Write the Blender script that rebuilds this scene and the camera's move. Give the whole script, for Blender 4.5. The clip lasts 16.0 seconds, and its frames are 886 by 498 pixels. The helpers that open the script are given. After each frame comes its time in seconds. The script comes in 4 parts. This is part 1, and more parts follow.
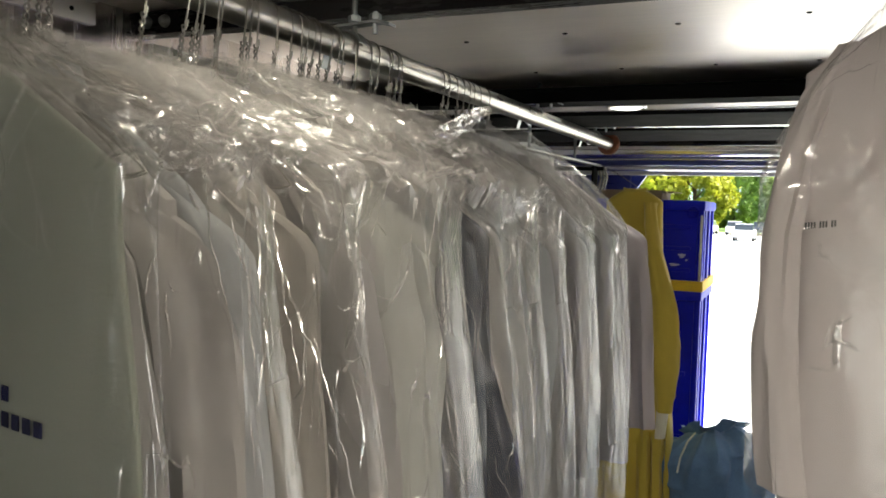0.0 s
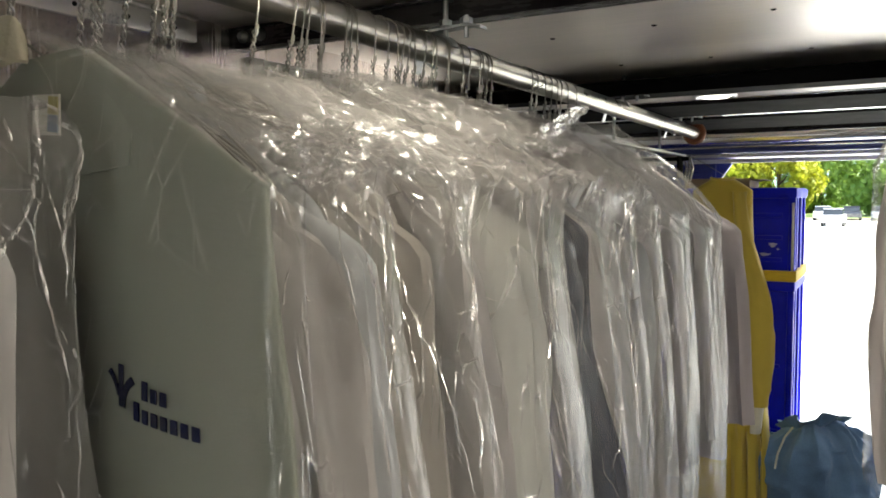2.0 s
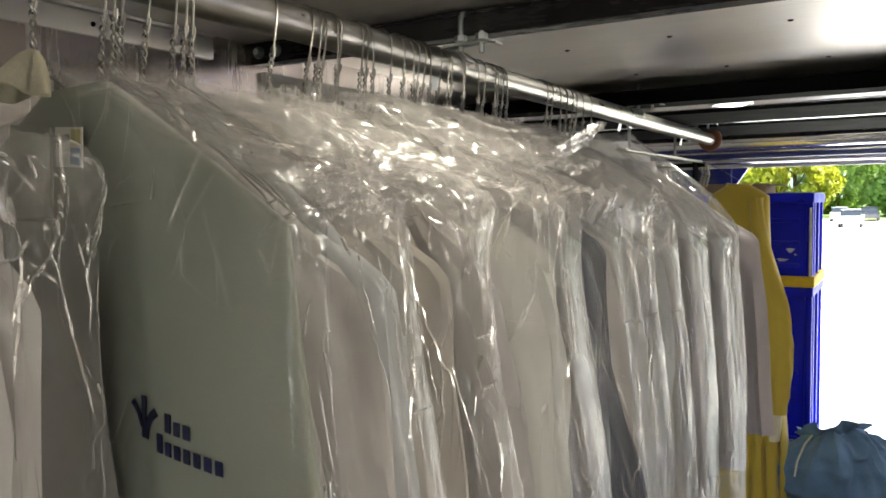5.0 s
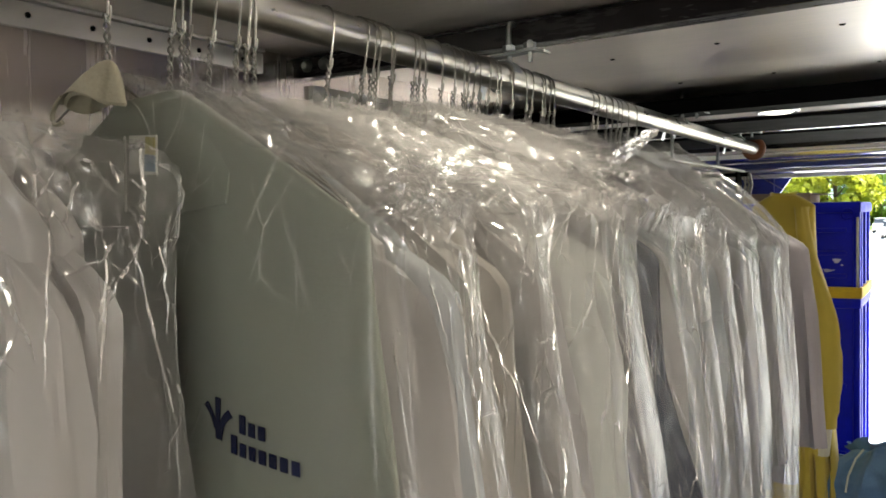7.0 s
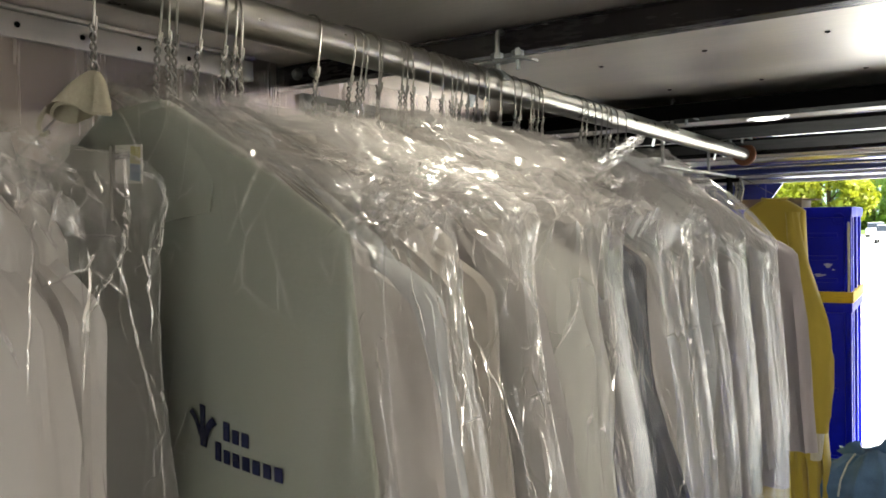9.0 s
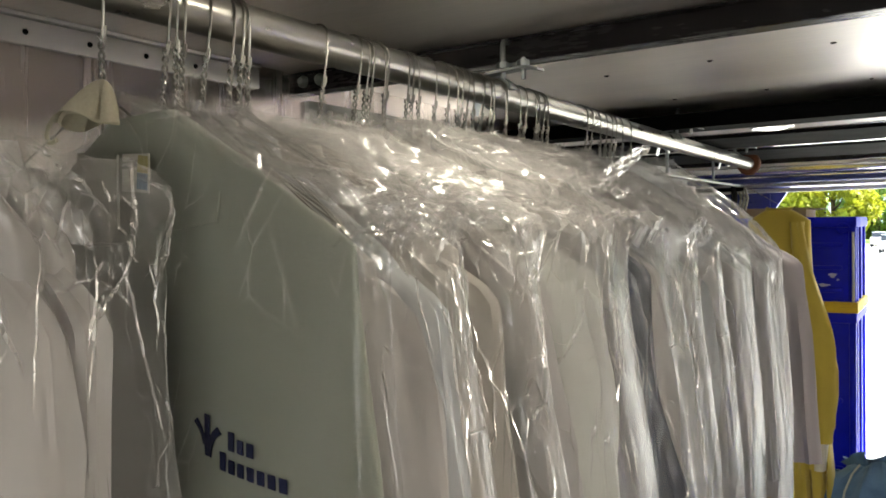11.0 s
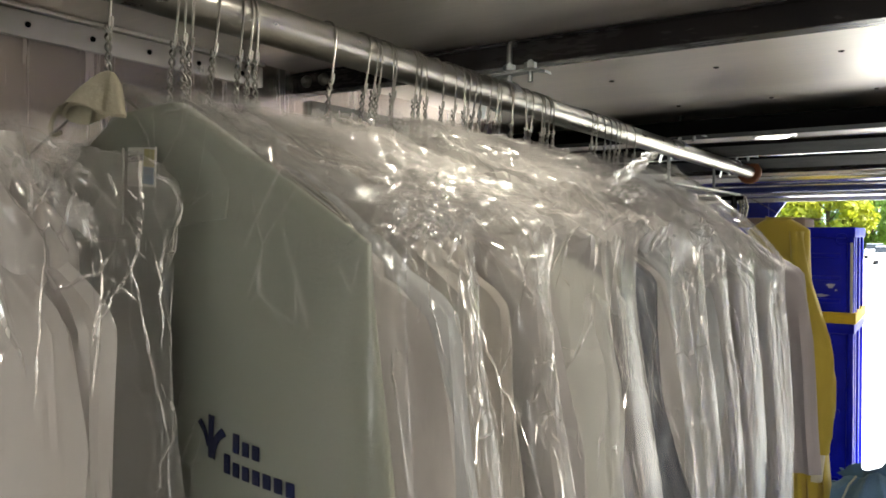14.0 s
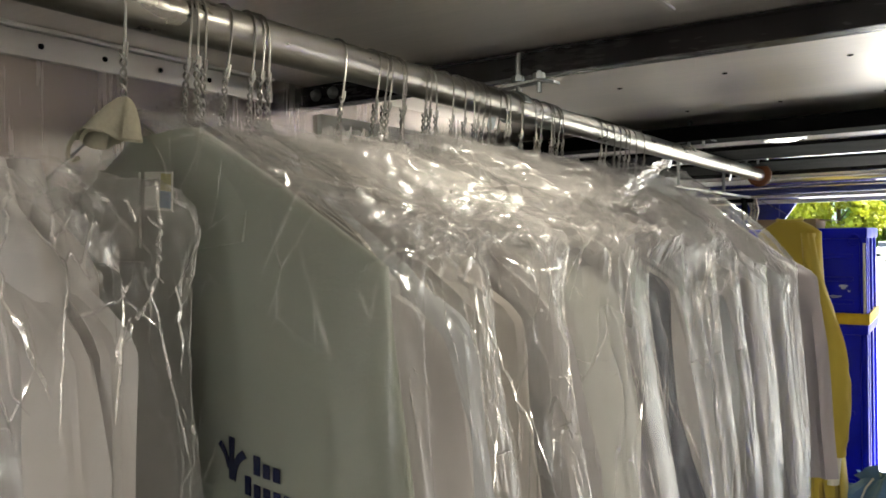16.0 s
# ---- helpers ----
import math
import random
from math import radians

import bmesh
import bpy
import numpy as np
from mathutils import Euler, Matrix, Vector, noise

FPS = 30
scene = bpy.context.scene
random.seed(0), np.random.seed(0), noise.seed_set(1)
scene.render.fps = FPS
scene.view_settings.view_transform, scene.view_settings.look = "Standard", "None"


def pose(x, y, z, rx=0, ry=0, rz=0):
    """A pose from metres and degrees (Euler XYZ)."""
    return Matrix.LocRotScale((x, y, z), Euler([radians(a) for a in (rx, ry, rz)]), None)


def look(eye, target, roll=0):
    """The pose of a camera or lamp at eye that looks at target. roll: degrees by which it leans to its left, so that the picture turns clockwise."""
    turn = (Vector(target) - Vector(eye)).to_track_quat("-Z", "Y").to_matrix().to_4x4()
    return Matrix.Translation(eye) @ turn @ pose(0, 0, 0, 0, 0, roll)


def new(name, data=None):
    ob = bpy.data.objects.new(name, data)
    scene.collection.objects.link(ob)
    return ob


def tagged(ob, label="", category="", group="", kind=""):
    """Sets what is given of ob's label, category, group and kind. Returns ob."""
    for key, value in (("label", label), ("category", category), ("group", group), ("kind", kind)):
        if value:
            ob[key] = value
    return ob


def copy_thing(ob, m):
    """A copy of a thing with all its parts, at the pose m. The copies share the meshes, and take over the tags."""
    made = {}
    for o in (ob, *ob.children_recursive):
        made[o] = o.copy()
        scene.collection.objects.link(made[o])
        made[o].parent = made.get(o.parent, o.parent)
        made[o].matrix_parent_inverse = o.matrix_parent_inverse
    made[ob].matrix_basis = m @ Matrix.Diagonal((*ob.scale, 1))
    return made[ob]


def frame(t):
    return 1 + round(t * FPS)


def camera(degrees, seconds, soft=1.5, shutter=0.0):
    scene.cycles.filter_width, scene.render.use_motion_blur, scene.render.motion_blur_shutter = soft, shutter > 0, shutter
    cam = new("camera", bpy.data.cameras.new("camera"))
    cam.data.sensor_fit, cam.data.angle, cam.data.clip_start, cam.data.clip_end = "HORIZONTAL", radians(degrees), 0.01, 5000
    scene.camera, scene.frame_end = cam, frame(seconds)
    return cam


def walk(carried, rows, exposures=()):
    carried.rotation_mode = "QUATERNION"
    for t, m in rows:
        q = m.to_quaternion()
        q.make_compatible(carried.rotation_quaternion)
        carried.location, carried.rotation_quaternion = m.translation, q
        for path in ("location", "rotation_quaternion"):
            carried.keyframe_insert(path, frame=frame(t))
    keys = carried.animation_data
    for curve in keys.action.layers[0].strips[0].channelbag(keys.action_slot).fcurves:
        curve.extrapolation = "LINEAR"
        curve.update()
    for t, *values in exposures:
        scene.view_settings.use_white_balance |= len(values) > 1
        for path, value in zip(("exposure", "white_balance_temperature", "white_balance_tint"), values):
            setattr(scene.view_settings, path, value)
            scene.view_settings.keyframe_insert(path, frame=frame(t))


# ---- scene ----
cam = camera(58.7, 16.0, soft=1.7)
PATH = [
    (0, (-0.007, 0.118, 1.672), (-0.824, 1.94, 1.557), 1.6),
    (0.5, (-0.015, 0.104, 1.662), (-0.872, 1.907, 1.539), 1.2),
    (1, (-0.016, 0.093, 1.667), (-0.915, 1.875, 1.549), 0.6),
    (1.5, (-0.02, 0.098, 1.672), (-0.957, 1.86, 1.552), 0.3),
    (2, (-0.032, 0.092, 1.68), (-1.018, 1.827, 1.551), -0.3),
    (2.5, (-0.031, 0.095, 1.684), (-1.039, 1.817, 1.554), -0.8),
    (3, (-0.028, 0.092, 1.687), (-1.03, 1.818, 1.559), -0.9),
    (5.3, (-0.04, 0.09, 1.699), (-1.061, 1.806, 1.585), -0.8),
    (5.5, (-0.048, 0.083, 1.69), (-1.064, 1.803, 1.603), -1.1),
    (6, (-0.054, 0.074, 1.693), (-1.105, 1.774, 1.613), -1.3),
    (6.5, (-0.056, 0.067, 1.695), (-1.142, 1.745, 1.616), -1.5),
    (7, (-0.056, 0.075, 1.691), (-1.146, 1.75, 1.609), -1.2),
    (7.5, (-0.046, 0.08, 1.692), (-1.12, 1.765, 1.614), -1.2),
    (8, (-0.042, 0.079, 1.695), (-1.113, 1.767, 1.622), -1.3),
    (8.5, (-0.044, 0.079, 1.694), (-1.115, 1.767, 1.621), -1.3),
    (9, (-0.045, 0.075, 1.692), (-1.125, 1.758, 1.625), -1.4),
    (11.5, (-0.048, 0.074, 1.697), (-1.135, 1.753, 1.648), -1.0),
    (12, (-0.057, 0.081, 1.699), (-1.133, 1.766, 1.65), -1.1),
    (12.5, (-0.056, 0.077, 1.701), (-1.126, 1.766, 1.659), -1.0),
    (13, (-0.058, 0.071, 1.699), (-1.134, 1.756, 1.664), -0.8),
    (13.5, (-0.059, 0.073, 1.697), (-1.139, 1.755, 1.663), -0.5),
    (14, (-0.064, 0.078, 1.692), (-1.141, 1.763, 1.654), -0.1),
    (14.5, (-0.066, 0.075, 1.695), (-1.142, 1.761, 1.662), -0.1),
    (15, (-0.066, 0.072, 1.696), (-1.148, 1.754, 1.668), -0.3),
    (15.5, (-0.067, 0.072, 1.699), (-1.158, 1.748, 1.675), -0.9),
    (16, (-0.066, 0.073, 1.702), (-1.162, 1.745, 1.678), -1.1),
]
walk(cam, [(t, look(eye, target, roll)) for t, eye, target, roll in PATH], exposures=[(0.0, 2.25, 6650, 3), (1.5, 2.38, 6650, 3), (3.0, 2.48, 6650, 3), (6.0, 2.6, 6650, 3), (16.0, 2.62, 6650, 3)])

# ---- world, sun, large lights ----
world = bpy.data.worlds.new("world")
scene.world = world
world.use_nodes = True
wn = world.node_tree.nodes
sky = wn.new("ShaderNodeTexSky")
sky.sky_type, sky.sun_disc = "NISHITA", False
SUN_EL, SUN_AZ = 50.0, 62.0
sky.sun_elevation, sky.sun_rotation = radians(SUN_EL), radians(SUN_AZ)
sky.dust_density, sky.ozone_density = 3.0, 0.6
wn["Background"].inputs[1].default_value = 0.15
world.node_tree.links.new(sky.outputs[0], wn["Background"].inputs[0])
sun = new("sun", bpy.data.lights.new("sun", "SUN"))
sun.data.energy, sun.data.angle, sun.data.color = 5.0, radians(0.6), (1.0, 0.95, 0.87)
sun_to = Vector((math.sin(radians(SUN_AZ)) * math.cos(radians(SUN_EL)), math.cos(radians(SUN_AZ)) * math.cos(radians(SUN_EL)), math.sin(radians(SUN_EL))))
sun.matrix_world = look(sun_to * 30, (0, 0, 0))


def area_lamp(name, eye, target, sx, sy, watts, colour, shape="RECTANGLE"):
    la = new(name, bpy.data.lights.new(name, "AREA"))
    la.data.shape, la.data.size, la.data.size_y = shape, sx, sy
    la.data.energy, la.data.color = watts, colour
    la.matrix_world = look(eye, target)
    return la


# added fill in the unseen cab opening, and the load space's dome lamps
area_lamp("unseen_front_fill", (0.35, -2.27, 1.15), (0.35, 0.0, 1.15), 0.7, 1.6, 0.34, (0.98, 1.0, 0.94))
area_lamp("dome_and_fill_light", (-0.40, 0.74, 1.972), (-0.40, 0.74, 0.0), 0.07, 0.07, 0.18, (1.0, 0.9, 0.76), "DISK")
# both lamps at the right are unseen, added to brighten clothes and wall
area_lamp("dome_and_fill_light", (0.70, 0.30, 1.972), (0.70, 0.30, 0.0), 0.10, 0.10, 2.8, (1.0, 0.92, 0.82), "DISK")
area_lamp("dome_and_fill_light", (0.70, 1.90, 1.972), (0.70, 1.90, 0.0), 0.10, 0.10, 0.7, (1.0, 0.92, 0.82), "DISK")
area_lamp("dome_and_fill_light", (-0.450, 2.312, 1.938), (-0.450, 2.312, 0.0), 0.075, 0.075, 0.45, (1.0, 0.95, 0.86), "DISK")


# ---- materials ----
def material(name, base, rough=0.6, metal=0.0, var=0.12, scale=6.0, stretch=(1, 1, 1), bump=0.1, fine=60.0, coat=0.0, sheen=0.0, emit=None, rvar=0.1, spec=0.5):
    """A surface with two scales of variation in colour and gloss, and fine relief."""
    m = bpy.data.materials.new(name)
    m.use_nodes = True
    n, l = m.node_tree.nodes, m.node_tree.links
    p = n["Principled BSDF"]
    tc = n.new("ShaderNodeTexCoord")
    mp = n.new("ShaderNodeMapping")
    mp.inputs["Scale"].default_value = stretch
    l.new(tc.outputs["Object"], mp.inputs[0])
    big, small = n.new("ShaderNodeTexNoise"), n.new("ShaderNodeTexNoise")
    big.inputs["Scale"].default_value, big.inputs["Detail"].default_value = scale, 4
    small.inputs["Scale"].default_value, small.inputs["Detail"].default_value = fine, 3
    l.new(mp.outputs[0], big.inputs["Vector"])
    l.new(mp.outputs[0], small.inputs["Vector"])
    add = n.new("ShaderNodeMath")
    add.operation = "MULTIPLY_ADD"
    l.new(small.outputs["Fac"], add.inputs[0])
    add.inputs[1].default_value = 0.5
    l.new(big.outputs["Fac"], add.inputs[2])
    rng = n.new("ShaderNodeMapRange")
    rng.inputs["From Min"].default_value, rng.inputs["From Max"].default_value = 0.45, 1.05
    l.new(add.outputs[0], rng.inputs["Value"])
    mix = n.new("ShaderNodeMix")
    mix.data_type = "RGBA"
    mix.inputs[6].default_value = (*[c * (1 - var) for c in base], 1)
    mix.inputs[7].default_value = (*[min(1, c * (1 + var)) for c in base], 1)
    l.new(rng.outputs[0], mix.inputs[0])
    l.new(mix.outputs[2], p.inputs["Base Color"])
    rr = n.new("ShaderNodeMapRange")
    rr.inputs["To Min"].default_value, rr.inputs["To Max"].default_value = max(0.02, rough - rvar), min(1, rough + rvar)
    l.new(rng.outputs[0], rr.inputs["Value"])
    l.new(rr.outputs[0], p.inputs["Roughness"])
    p.inputs["Metallic"].default_value = metal
    p.inputs["Specular IOR Level"].default_value = spec
    p.inputs["Coat Weight"].default_value = coat
    p.inputs["Sheen Weight"].default_value = sheen
    if emit:
        p.inputs["Emission Color"].default_value, p.inputs["Emission Strength"].default_value = (*emit[0], 1), emit[1]
    if bump:
        b = n.new("ShaderNodeBump")
        b.inputs["Strength"].default_value, b.inputs["Distance"].default_value = bump, 0.004
        l.new(add.outputs[0], b.inputs["Height"])
        l.new(b.outputs[0], p.inputs["Normal"])
    return m


def leafy(m):
    """Lets light through thin leaves."""
    n, l = m.node_tree.nodes, m.node_tree.links
    p, t, mx = n["Principled BSDF"], n.new("ShaderNodeBsdfTranslucent"), n.new("ShaderNodeMixShader")
    src = p.inputs["Base Color"].links[0].from_socket
    l.new(src, t.inputs[0])
    mx.inputs[0].default_value = 0.5
    l.new(p.outputs[0], mx.inputs[1])
    l.new(t.outputs[0], mx.inputs[2])
    l.new(mx.outputs[0], n["Material Output"].inputs[0])
    return m


def film_material(name, milk, crinkle, rough=0.06, tint=(1, 1, 1), glint_white=0.30, gloss=0.045):
    """Thin clear polythene: mostly see-through, a little milky, with a glossy face full of sharp creases."""
    m = bpy.data.materials.new(name)
    m.use_nodes = True
    n, l = m.node_tree.nodes, m.node_tree.links
    n.remove(n["Principled BSDF"])
    tc = n.new("ShaderNodeTexCoord")

    def calc(op, a, b, c=None):
        q = n.new("ShaderNodeMath")
        q.operation = op
        for k, val in enumerate((a, b, c)):
            if val is None:
                continue
            if isinstance(val, (int, float)):
                q.inputs[k].default_value = val
            else:
                l.new(val, q.inputs[k])
        return q.outputs[0]

    def field(scale, stretch=(1, 1, 1), turn=(0, 0, 0), detail=2.0, bend=0.0):
        mp, t = n.new("ShaderNodeMapping"), n.new("ShaderNodeTexNoise")
        mp.inputs["Scale"].default_value = stretch
        mp.inputs["Rotation"].default_value = [radians(d) for d in turn]
        l.new(tc.outputs["Object"], mp.inputs[0])
        t.inputs["Scale"].default_value, t.inputs["Detail"].default_value, t.inputs["Distortion"].default_value = scale, detail, bend
        l.new(mp.outputs[0], t.inputs["Vector"])
        return t.outputs["Fac"]

    def crease(fac, width, height):
        d = calc("ABSOLUTE", calc("SUBTRACT", fac, 0.5), 0)
        r = calc("MAXIMUM", calc("MULTIPLY_ADD", d, -1.0 / width, 1.0), 0.0)
        return calc("MULTIPLY", calc("POWER", r, 1.6), height)

    def ramp(fac, lo, hi):
        r = n.new("ShaderNodeMapRange")
        r.inputs["From Min"].default_value, r.inputs["From Max"].default_value = lo, hi
        l.new(fac, r.inputs["Value"])
        return r.outputs[0]

    def facets(scale, stretch, turn, width):
        """Straight sharp folds between flat facets."""
        mp, t = n.new("ShaderNodeMapping"), n.new("ShaderNodeTexVoronoi")
        mp.inputs["Scale"].default_value = stretch
        mp.inputs["Rotation"].default_value = [radians(d) for d in turn]
        l.new(tc.outputs["Object"], mp.inputs[0])
        t.feature = "DISTANCE_TO_EDGE"
        t.inputs["Scale"].default_value = scale
        l.new(mp.outputs[0], t.inputs["Vector"])
        return calc("MAXIMUM", calc("MULTIPLY_ADD", t.outputs["Distance"], -1.0 / width, 1.0), 0.0)

    patch = field(5.0, (1, 1, 0.7), detail=3)
    part_a, part_b = ramp(field(7.0, detail=2), 0.47, 0.60), ramp(field(11.0, (1, 1.3, 0.8), (40, 20, 10), 2), 0.50, 0.62)
    # long folds that run down over the shoulders, upright runs, and short broken creases
    long_y = calc("MULTIPLY", crease(field(15.0, (0.10, 1, 0.09), (0, 0, -20), 1.0, 0.4), 0.0060, 1.0), part_a)
    fine_y = calc("MULTIPLY", crease(field(38.0, (0.16, 1, 0.14), (8, 0, -30), 1.0, 0.5), 0.013, 0.8), part_b)
    long_x = calc("MULTIPLY", crease(field(12.0, (1, 0.1, 0.09), (0, 9, 0), 1.0, 0.4), 0.0050, 1.0), part_b)
    short = calc("MULTIPLY", calc("MAXIMUM", facets(15.0, (0.7, 1, 0.40), (14, 22, -22), 0.020), facets(24.0, (0.8, 1, 0.5), (-30, -18, 15), 0.028)), calc("MULTIPLY", part_a, part_b))
    lines = calc("ADD", calc("ADD", long_y, fine_y), calc("ADD", long_x, short))
    white = calc("MINIMUM", lines, 1.0)
    h = calc("ADD", calc("MULTIPLY", lines, 0.0012), calc("MULTIPLY", field(26.0, (1, 1, 0.35), (20, 15, 0), 1.0), 0.0007))
    h = calc("ADD", h, calc("MULTIPLY", field(70.0, (1, 1, 0.5), (-20, 15, 0), 1.0), 0.0003))
    bump = n.new("ShaderNodeBump")
    bump.inputs["Strength"].default_value, bump.inputs["Distance"].default_value = 1.0, crinkle
    l.new(h, bump.inputs["Height"])
    rng = n.new("ShaderNodeMapRange")
    rng.inputs["From Min"].default_value, rng.inputs["From Max"].default_value = 0.35, 0.7
    rng.inputs["To Min"].default_value, rng.inputs["To Max"].default_value = milk * 0.5, milk * 1.5
    l.new(patch, rng.inputs["Value"])
    # creases turn milkier too, so part of their glint is painted white
    cloudy = calc("MULTIPLY_ADD", white, glint_white, rng.outputs[0])
    clear = n.new("ShaderNodeBsdfTransparent")
    clear.inputs[0].default_value = (*[0.97 * t for t in tint], 1)
    dif, trl = n.new("ShaderNodeBsdfDiffuse"), n.new("ShaderNodeBsdfTranslucent")
    dif.inputs[0].default_value = trl.inputs[0].default_value = (0.90, 0.865, 0.85, 1)
    l.new(bump.outputs[0], dif.inputs["Normal"])
    haze, body, top = n.new("ShaderNodeMixShader"), n.new("ShaderNodeMixShader"), n.new("ShaderNodeMixShader")
    haze.inputs[0].default_value = 0.45
    l.new(dif.outputs[0], haze.inputs[1])
    l.new(trl.outputs[0], haze.inputs[2])
    l.new(cloudy, body.inputs[0])
    l.new(clear.outputs[0], body.inputs[1])
    l.new(haze.outputs[0], body.inputs[2])
    gl = n.new("ShaderNodeBsdfGlossy")
    l.new(calc("MULTIPLY_ADD", white, 0.14 - rough, rough), gl.inputs["Roughness"])
    l.new(bump.outputs[0], gl.inputs["Normal"])
    lw = n.new("ShaderNodeLayerWeight")
    lw.inputs["Blend"].default_value = 0.5
    l.new(bump.outputs[0], lw.inputs["Normal"])
    l.new(calc("MULTIPLY_ADD", white, 0.35, calc("MULTIPLY_ADD", calc("POWER", lw.outputs["Facing"], 3.5), 0.22, gloss)), top.inputs[0])
    l.new(body.outputs[0], top.inputs[1])
    l.new(gl.outputs[0], top.inputs[2])
    l.new(top.outputs[0], n["Material Output"].inputs[0])
    return m


ALU = material("brushed_aluminium", (0.84, 0.79, 0.74), 0.43, 0.92, 0.10, 2.2, (0.35, 3.0, 3.0), 0.05, 40, rvar=0.10)
ALU_WALL = material("wall_aluminium", (0.72, 0.66, 0.63), 0.24, 0.95, 0.14, 3.0, (6.0, 6.0, 0.4), 0.05, 30, rvar=0.08)
BRIGHT = material("polished_aluminium", (0.85, 0.85, 0.86), 0.18, 0.95, 0.06, 4.0, (0.4, 2, 2), 0.02, rvar=0.05)
ALU_TRIM = material("trim_aluminium", (0.70, 0.67, 0.64), 0.42, 0.65, 0.10, 5.0, (1, 0.3, 1), 0.04)
PALE_PANEL = material("pale_wall_panel", (0.62, 0.61, 0.58), 0.5, 0.0, 0.08, 4.0, bump=0.05)
BLACK_STEEL = material("black_painted_steel", (0.004, 0.004, 0.004), 0.9, 0.0, 0.5, 9.0, bump=0.08, rvar=0.12, spec=0.08)
BROWN_STEEL = material("dark_beam_paint", (0.010, 0.008, 0.009), 0.26, 0.0, 0.25, 7.0, (0.5, 3, 3), 0.02, spec=0.22)
GALV = material("galvanised_pipe", (0.36, 0.35, 0.32), 0.33, 1.0, 0.20, 14.0, (1, 0.35, 1), 0.06, 90, rvar=0.1)
ZINC = material("zinc_plate", (0.33, 0.35, 0.35), 0.42, 1.0, 0.15, 30.0, bump=0.05)
WIRE = material("hanger_wire", (0.30, 0.29, 0.27), 0.32, 1.0, 0.2, 40.0, bump=0.0)
RUST_CAP = material("orange_rubber_cap", (0.17, 0.055, 0.018), 0.7, 0.0, 0.3, 30.0)
FLOOR_MAT = material("worn_floor_plate", (0.16, 0.15, 0.14), 0.6, 0.0, 0.3, 5.0, bump=0.2)
PLATFORM = material("platform_plate", (0.42, 0.43, 0.42), 0.5, 0.6, 0.2, 4.0, bump=0.2)
DOOR_WHITE = material("white_weather_strip", (0.74, 0.75, 0.76), 0.45, 0.0, 0.06, 6.0, (0.4, 1, 1), 0.03)
DOOR_BLUE = material("blue_painted_header", (0.03, 0.045, 0.22), 0.35, 0.0, 0.25, 6.0, (0.4, 2, 2), 0.05)
BIN_BLUE = material("blue_moulded_plastic", (0.0015, 0.006, 0.45), 0.5, 0.0, 0.18, 6.0, bump=0.12, fine=45, spec=0.15)
SCUFF = material("pale_scuff", (0.45, 0.47, 0.62), 0.7, 0.0, 0.3, 40.0)
TAG_AND_LIT_STRIP = material("white_tag_and_lit_strip", (0.60, 0.58, 0.52), 0.5, 0.0, 0.12, 20.0)
YELLOW_STRAP = material("yellow_webbing", (0.55, 0.38, 0.02), 0.7, 0.0, 0.15, 30.0, (1, 1, 6), 0.25)
GOWN = material("yellow_gown_cloth", (0.52, 0.39, 0.055), 0.85, 0.0, 0.10, 5.0, bump=0.25, fine=300, sheen=0.2)
CUFF = material("white_knit_cuff", (0.66, 0.62, 0.48), 0.9, 0.0, 0.1, 30.0, (4, 4, 0.4), 0.4)
CANVAS = material("blue_laundry_canvas", (0.11, 0.20, 0.34), 0.85, 0.0, 0.28, 9.0, bump=0.3, fine=220, sheen=0.15)
CORD = material("pale_cord", (0.5, 0.5, 0.45), 0.8, 0.0, 0.1, 60.0)
CARD = material("brown_cardboard", (0.34, 0.25, 0.16), 0.85, 0.0, 0.12, 12.0)
BEIGE_CLOTH = material("beige_canvas", (0.36, 0.33, 0.25), 0.9, 0.0, 0.15, 30.0, bump=0.3, fine=300)
NAVY_INK = material("navy_print", (0.008, 0.011, 0.050), 0.8, 0.0, 0.1, 40.0, spec=0.1)
BLACK_INK = material("black_print", (0.02, 0.02, 0.022), 0.7, 0.0, 0.1, 40.0)
TAG_YELLOW = material("yellow_label_print", (0.42, 0.38, 0.16), 0.6, 0.0, 0.1, 40.0)
TAG_BLUE = material("blue_label_print", (0.12, 0.20, 0.32), 0.6, 0.0, 0.1, 40.0)
# white cotton darkened: the shirt's shade is put into its base colour
POLO = material("shaded_white_pique", (0.240, 0.250, 0.212), 0.85, 0.0, 0.05, 4.0, bump=0.15, fine=400, sheen=0.1)
CLOTHS = {k: material("cloth_" + k, c, 0.88, 0.0, 0.07, 5.0, (3, 3, 0.6), 0.2, 350, sheen=0.12) for k, c in {
    "white": (0.45, 0.43, 0.42), "cool": (0.39, 0.41, 0.43), "grey": (0.36, 0.345, 0.345), "khaki": (0.36, 0.33, 0.30),
    "pale": (0.46, 0.47, 0.44), "navy": (0.025, 0.030, 0.052), "mauve": (0.42, 0.38, 0.39), "coat": (0.56, 0.51, 0.505)}.items()}
FILM = film_material("clear_polythene", 0.12, 1.0, 0.13, glint_white=0.40)
FILM_TIGHT = film_material("tight_polythene", 0.008, 0.5, 0.14, glint_white=0.02, gloss=0.02)
FILM_HAZY = film_material("hazy_polythene", 0.24, 1.0, 0.18, glint_white=0.35, gloss=0.03)


